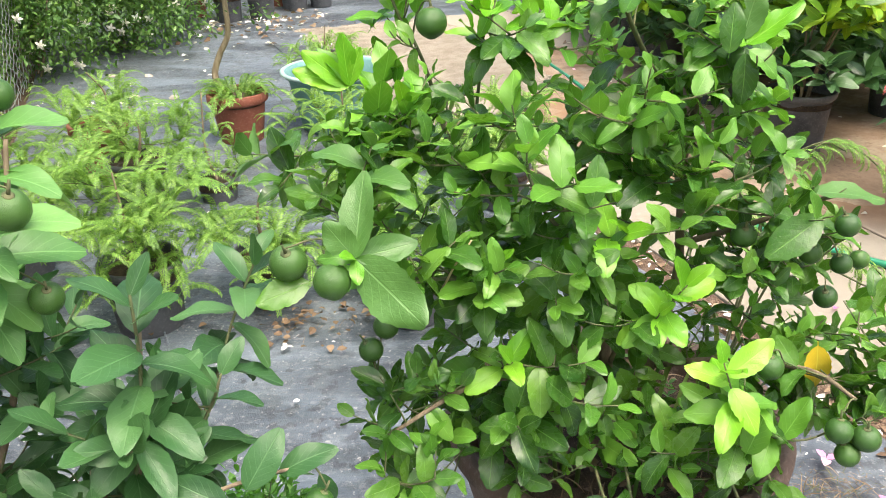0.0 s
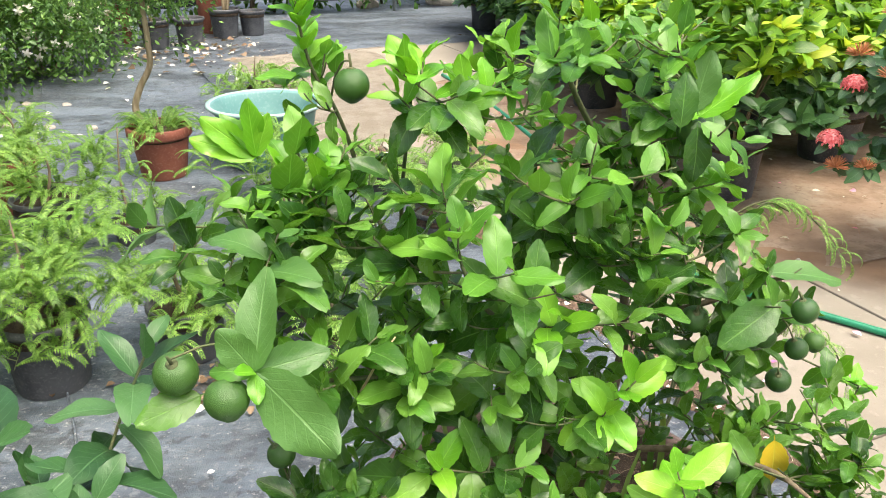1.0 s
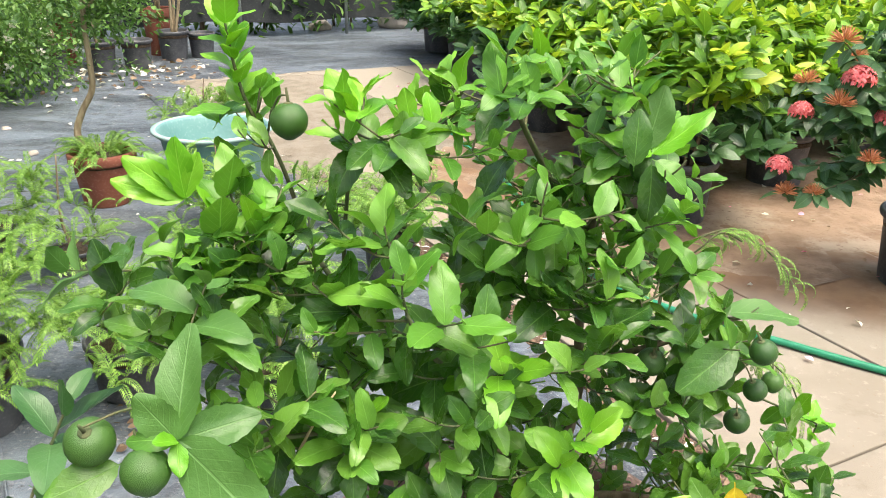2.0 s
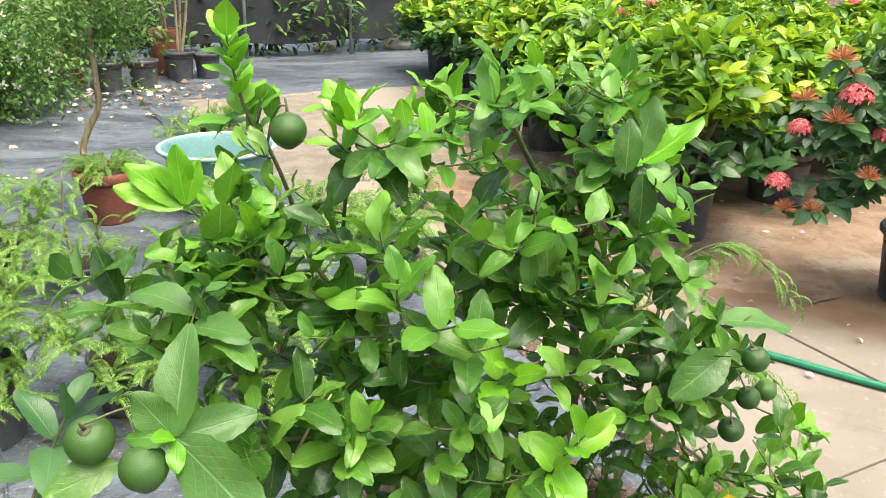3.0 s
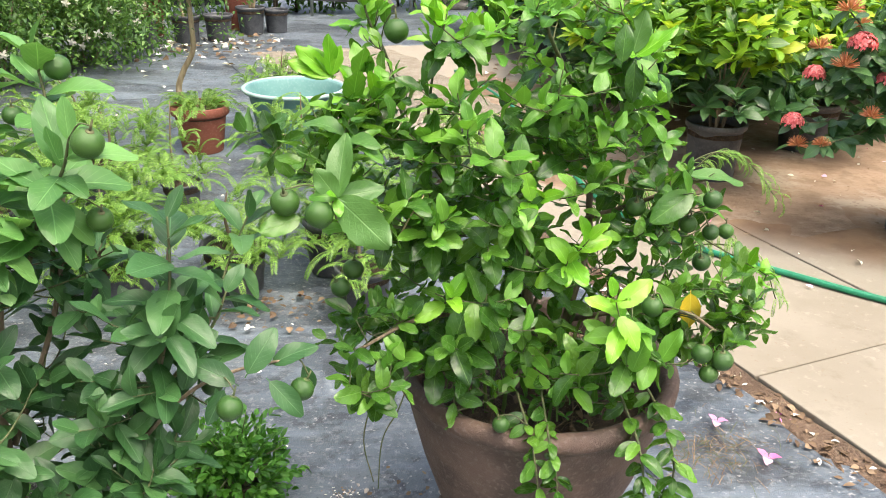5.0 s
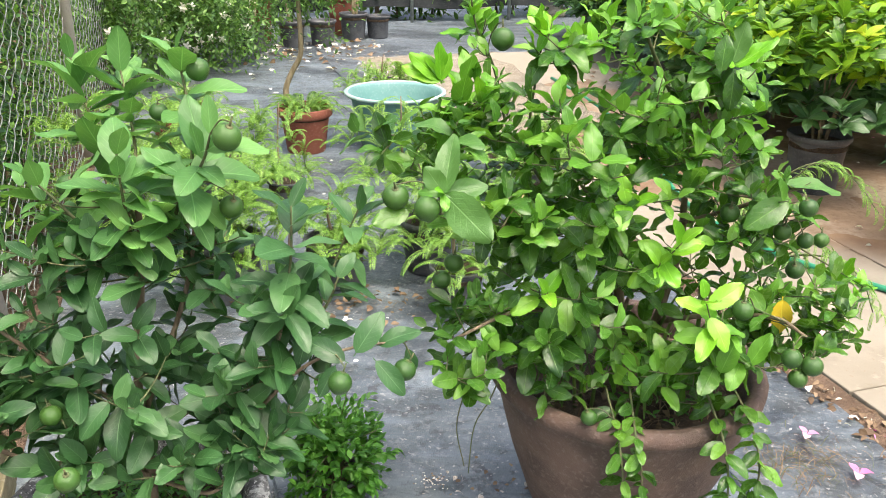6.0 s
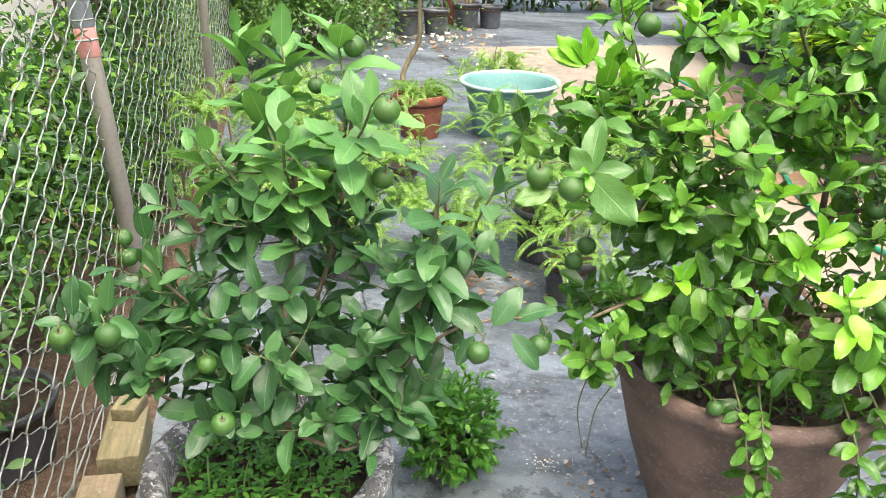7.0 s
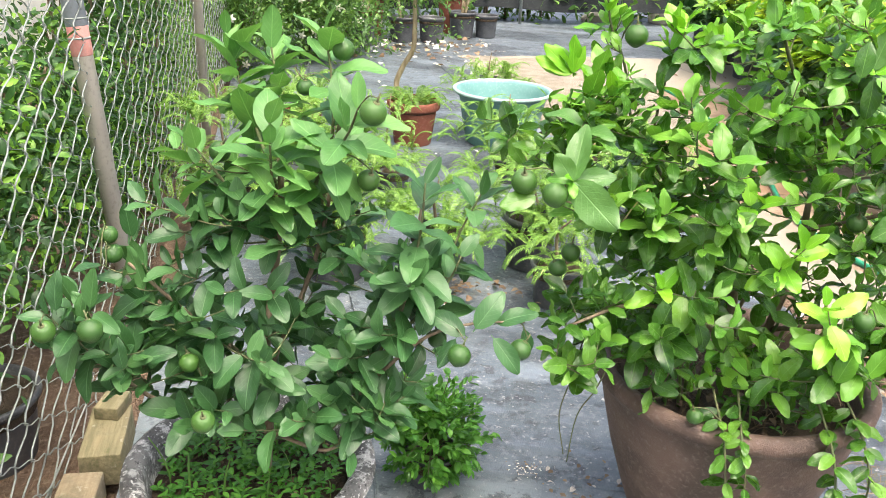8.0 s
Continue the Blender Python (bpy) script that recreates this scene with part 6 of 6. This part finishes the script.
def pot_weeds(name, at, r, n_leaf, n_grass, n_dry, label, seed, tall=0.22):
    rng = random.Random(seed)
    ob = thing(name, at, label, "weeds", kind="stuff")
    items = []
    for i in range(n_leaf):
        a, q = rng.uniform(0, 6.283), r * math.sqrt(rng.random())
        p = Vector((q * math.cos(a), q * math.sin(a), rng.uniform(0.01, 0.05)))
        for k in range(3):
            b = a + k * 2.1
            items.append((aim(p, (math.cos(b), math.sin(b), 0.3), (0, 0, 1), rng.uniform(0.014, 0.026)), SMALL[1], 0))
    for i in range(n_grass):
        a, q = rng.uniform(0, 6.283), r * math.sqrt(rng.random())
        p = Vector((q * math.cos(a), q * math.sin(a), 0.0))
        b = rng.uniform(0, 6.283)
        items.append((aim(p, (0.4 * math.cos(b), 0.4 * math.sin(b), 1.0), (math.cos(b), math.sin(b), 0.2), tall * rng.uniform(0.5, 1.2)), GRASS[i % 2], 1))
    for i in range(n_dry):
        a, q = rng.uniform(0, 6.283), r * math.sqrt(rng.random())
        p = Vector((q * math.cos(a), q * math.sin(a), rng.uniform(0.005, 0.02)))
        b = rng.uniform(0, 6.283)
        items.append((aim(p, (math.cos(b), math.sin(b), rng.uniform(-0.1, 0.2)), (0, 0, 1), rng.uniform(0.035, 0.08) if i % 4 else rng.uniform(0.012, 0.024)), GRASS[i % 2] if i % 4 else PETAL[i % 2], 2))
    joined("leaves", items, [M_HERB, M_WEED, M_DRY], ob)


pot_weeds("weeds", (0.33, 1.335, 0.452), 0.25, 40, 34, 520, "grass and dry litter on the soil of the brown pot", 91)
weed_stems = thing("weed_stems", (0.20, 1.20, 0.44), "pale green upright weed stems in the brown pot", "weeds")
for k, (x, y, lx, h) in enumerate(((0, 0, -0.02, 0.20), (0.035, -0.01, 0.02, 0.25), (-0.03, 0.01, -0.05, 0.17), (0.015, 0.03, -0.01, 0.18))):
    bm = bmesh.new()
    tube(bm, [Vector((x, y, 0)), Vector((x + lx * 0.5, y, h * 0.5)), Vector((x + lx * 1.4, y - 0.01, h))], 0.005, 0.003, 7)
    part("stem", bm, M_WEED, weed_stems)
pot_weeds("weeds", (-0.745, 0.885, 0.282), 0.20, 420, 26, 110, "clover-like weeds on the soil of the grey pot", 92, 0.10)


def litter(name, n, where, size, mats, label, seed, blades, lift=0.3):
    """Fallen petals, leaves and chips scattered over a stretch of ground."""
    rng = random.Random(seed)
    ob = thing(name, (0, 0, 0), label, "litter", kind="stuff")
    items = []
    for i in range(n):
        p = where(rng)
        b = rng.uniform(0, 6.283)
        items.append((aim(p, (math.cos(b), math.sin(b), rng.uniform(-0.05, lift)), Vector((0, 0, 1)) + sway(rng, 0.3), rng.uniform(*size)), blades[i % len(blades)], rng.randrange(len(mats))))
    joined("pieces", items, mats, ob)


def over(a0, a1, b0, b1, z):
    return lambda r: yard(r.uniform(a0, a1), r.uniform(b0, b1), z + r.uniform(0, 0.008))


litter("fallen_petals", 170, over(-1.5, 10, -3.6, -0.3, 0.026), (0.008, 0.022), [M_WHITE], "small white petals and chips on the weed mat", 1, PETAL)
litter("fallen_petals", 90, over(3, 10, -3.8, -0.8, 0.026), (0.03, 0.06), [M_WHITE], "pale fallen petals on the weed mat", 2, PETAL)
litter("fallen_petals", 60, over(-0.5, 5, 0.15, 3.2, 0.045), (0.018, 0.04), [M_PINK], "pink fallen petals on the concrete", 3, PETAL)
litter("fallen_petals", 26, over(0.5, 5, 0.3, 3.2, 0.045), (0.03, 0.06), [M_WHITE], "white fallen petals on the concrete", 4, PETAL)
litter("dry_leaves", 760, over(-1.2, 3.5, -0.15, -0.01, 0.026), (0.012, 0.04), [M_DRY, M_DRY, M_DRY, M_WHITE], "dry leaves along the edge of the concrete", 5, PETAL + GRASS + PLAIN + PETAL)
litter("dry_twigs", 420, lambda r: Vector((0.93 + r.gauss(0, 0.085), 1.60 + r.gauss(0, 0.065), 0.026 + 0.03 * r.random())), (0.018, 0.055), [M_DRY, M_DRY, M_TWIG], "small heap of dry twigs on the weed mat", 6, GRASS)
litter("dry_leaves", 130, lambda r: Vector((r.uniform(-2.5, -1.3), 8.5 + r.gauss(0, 0.45), 0.026 + 0.02 * r.random())), (0.04, 0.09), [M_DRY, M_WHITE], "dry leaves and pale husks before the far pots", 9, PETAL)
litter("dry_leaves", 150, lambda r: Vector((-0.52 + r.gauss(0, 0.16), 2.50 + r.gauss(0, 0.08), 0.03 + 0.02 * r.random())), (0.014, 0.036), [M_DRY], "heap of dry leaves on the weed mat", 7, PETAL + GRASS)
litter("dry_leaves", 120, over(3, 7, 1.0, 4.5, 0.045), (0.03, 0.07), [M_DRY, M_DRY, M_PINK], "dry leaves under the ixora bushes", 8, PETAL + SMALL)


def blossom(at, r, material, label):
    ob = thing("fallen_flower", at, label, "flower", "fallen flowers")
    for k in range(3):
        a = k * 2.1
        b = PETAL[k % 2]
        hold(new("petal", blade_mesh("petal", b, material)), ob, aim((0, 0, 0.004), (math.cos(a), math.sin(a), 0.45), (0, 0, 1), r))


blossom((-0.557, 2.347, 0.028), 0.024, M_WHITE, "white bougainvillea flower fallen on the mat")
blossom((0.99, 1.733, 0.03), 0.035, M_PINK, "pink bougainvillea flower fallen on the mat")
blossom((1.222, 1.767, 0.012), 0.035, M_PINK, "magenta bougainvillea flower fallen by the slab")
blossom((1.076, 1.55, 0.03), 0.04, M_PINK, "pale pink bougainvillea flower fallen on the mat")


def mimosa():
    """A thin weed at the slab's edge with drooping feathery sprays."""
    at = Vector((0.80, 2.10, 0.014))
    ob = thing("feathery_weed", at, "thin weed with drooping pale green feathery sprays", "plant")
    rng = random.Random(55)
    sprays = (
        ((0.86, 2.02, 0.74), (0.97, 1.985, 0.835), (1.05, 1.93, 0.80), (1.12, 1.882, 0.714)),
        ((0.84, 2.0, 0.70), (0.90, 1.96, 0.80), (0.94, 1.95, 0.84), (0.99, 1.94, 0.82)),
        ((0.88, 1.9, 0.55), (0.98, 1.80, 0.60), (1.05, 1.75, 0.56), (1.09, 1.72, 0.47)),
        ((0.80, 2.0, 0.55), (0.74, 1.95, 0.70), (0.72, 1.9, 0.74), (0.74, 1.86, 0.68)),
        ((0.86, 1.95, 0.5), (0.93, 1.85, 0.62), (0.97, 1.8, 0.62), (1.0, 1.77, 0.55)),
    )
    items = []
    for line in sprays:
        bm = bmesh.new()
        pts = smooth_line([at, (at + Vector(line[0])) / 2 + Vector((0.02, 0, 0.1)), *line], 6)
        tube(bm, [p - at for p in pts], 0.004, 0.0015, 6)
        part("stem", bm, M_TWIG, ob)
        for k, p in enumerate(pts[14:]):
            for i in range(1 + k % 2):
                a = rng.uniform(0, 6.283)
                d = unit(pts[-1] - pts[-6]) + Vector((math.cos(a), math.sin(a), rng.uniform(-0.2, 0.3))) * 0.55
                items.append((aim(p - at, d, (0, 0, 1), rng.uniform(0.05, 0.085)), FRONDS[(k + i) % 3], 0))
    mesh = [blade_mesh("frond", b, M_FERN) for b in FRONDS]
    for m, b, _ in items:
        hold(new("frond", mesh[FRONDS.index(b)]), ob, m)


mimosa()

litter("dry_leaves", 260, over(0.6, 4.0, 0.5, 4.0, 0.043), (0.008, 0.03), [M_DRY, M_DRY, M_DRY, M_WHITE], "small dry leaves and crumbs on the silty concrete", 24, PETAL + SMALL + GRASS)
litter("gravel_chips", 260, over(3.1, 7.0, -0.55, 0.3, 0.03), (0.012, 0.05), [M_SAND, M_ROCK, M_SOIL, M_WHITE], "pale stone chips and crumbs along the slab edge", 23, PETAL)
litter("dry_leaves", 90, lambda r: Vector((0.03 + r.gauss(0, 0.07), 1.33 + r.gauss(0, 0.09), 0.03)), (0.008, 0.022), [M_DRY, M_DRY, M_DRY, M_ROCK], "dry leaf litter beside the brown pot", 21, PETAL + GRASS)
litter("gravel_chips", 60, lambda r: Vector((-0.145 + r.gauss(0, 0.022), 1.42 + r.gauss(0, 0.03), 0.03)), (0.004, 0.010), [M_WHITE, M_ROCK, M_DRY], "small pale chips spilled on the weed mat", 22, PETAL)
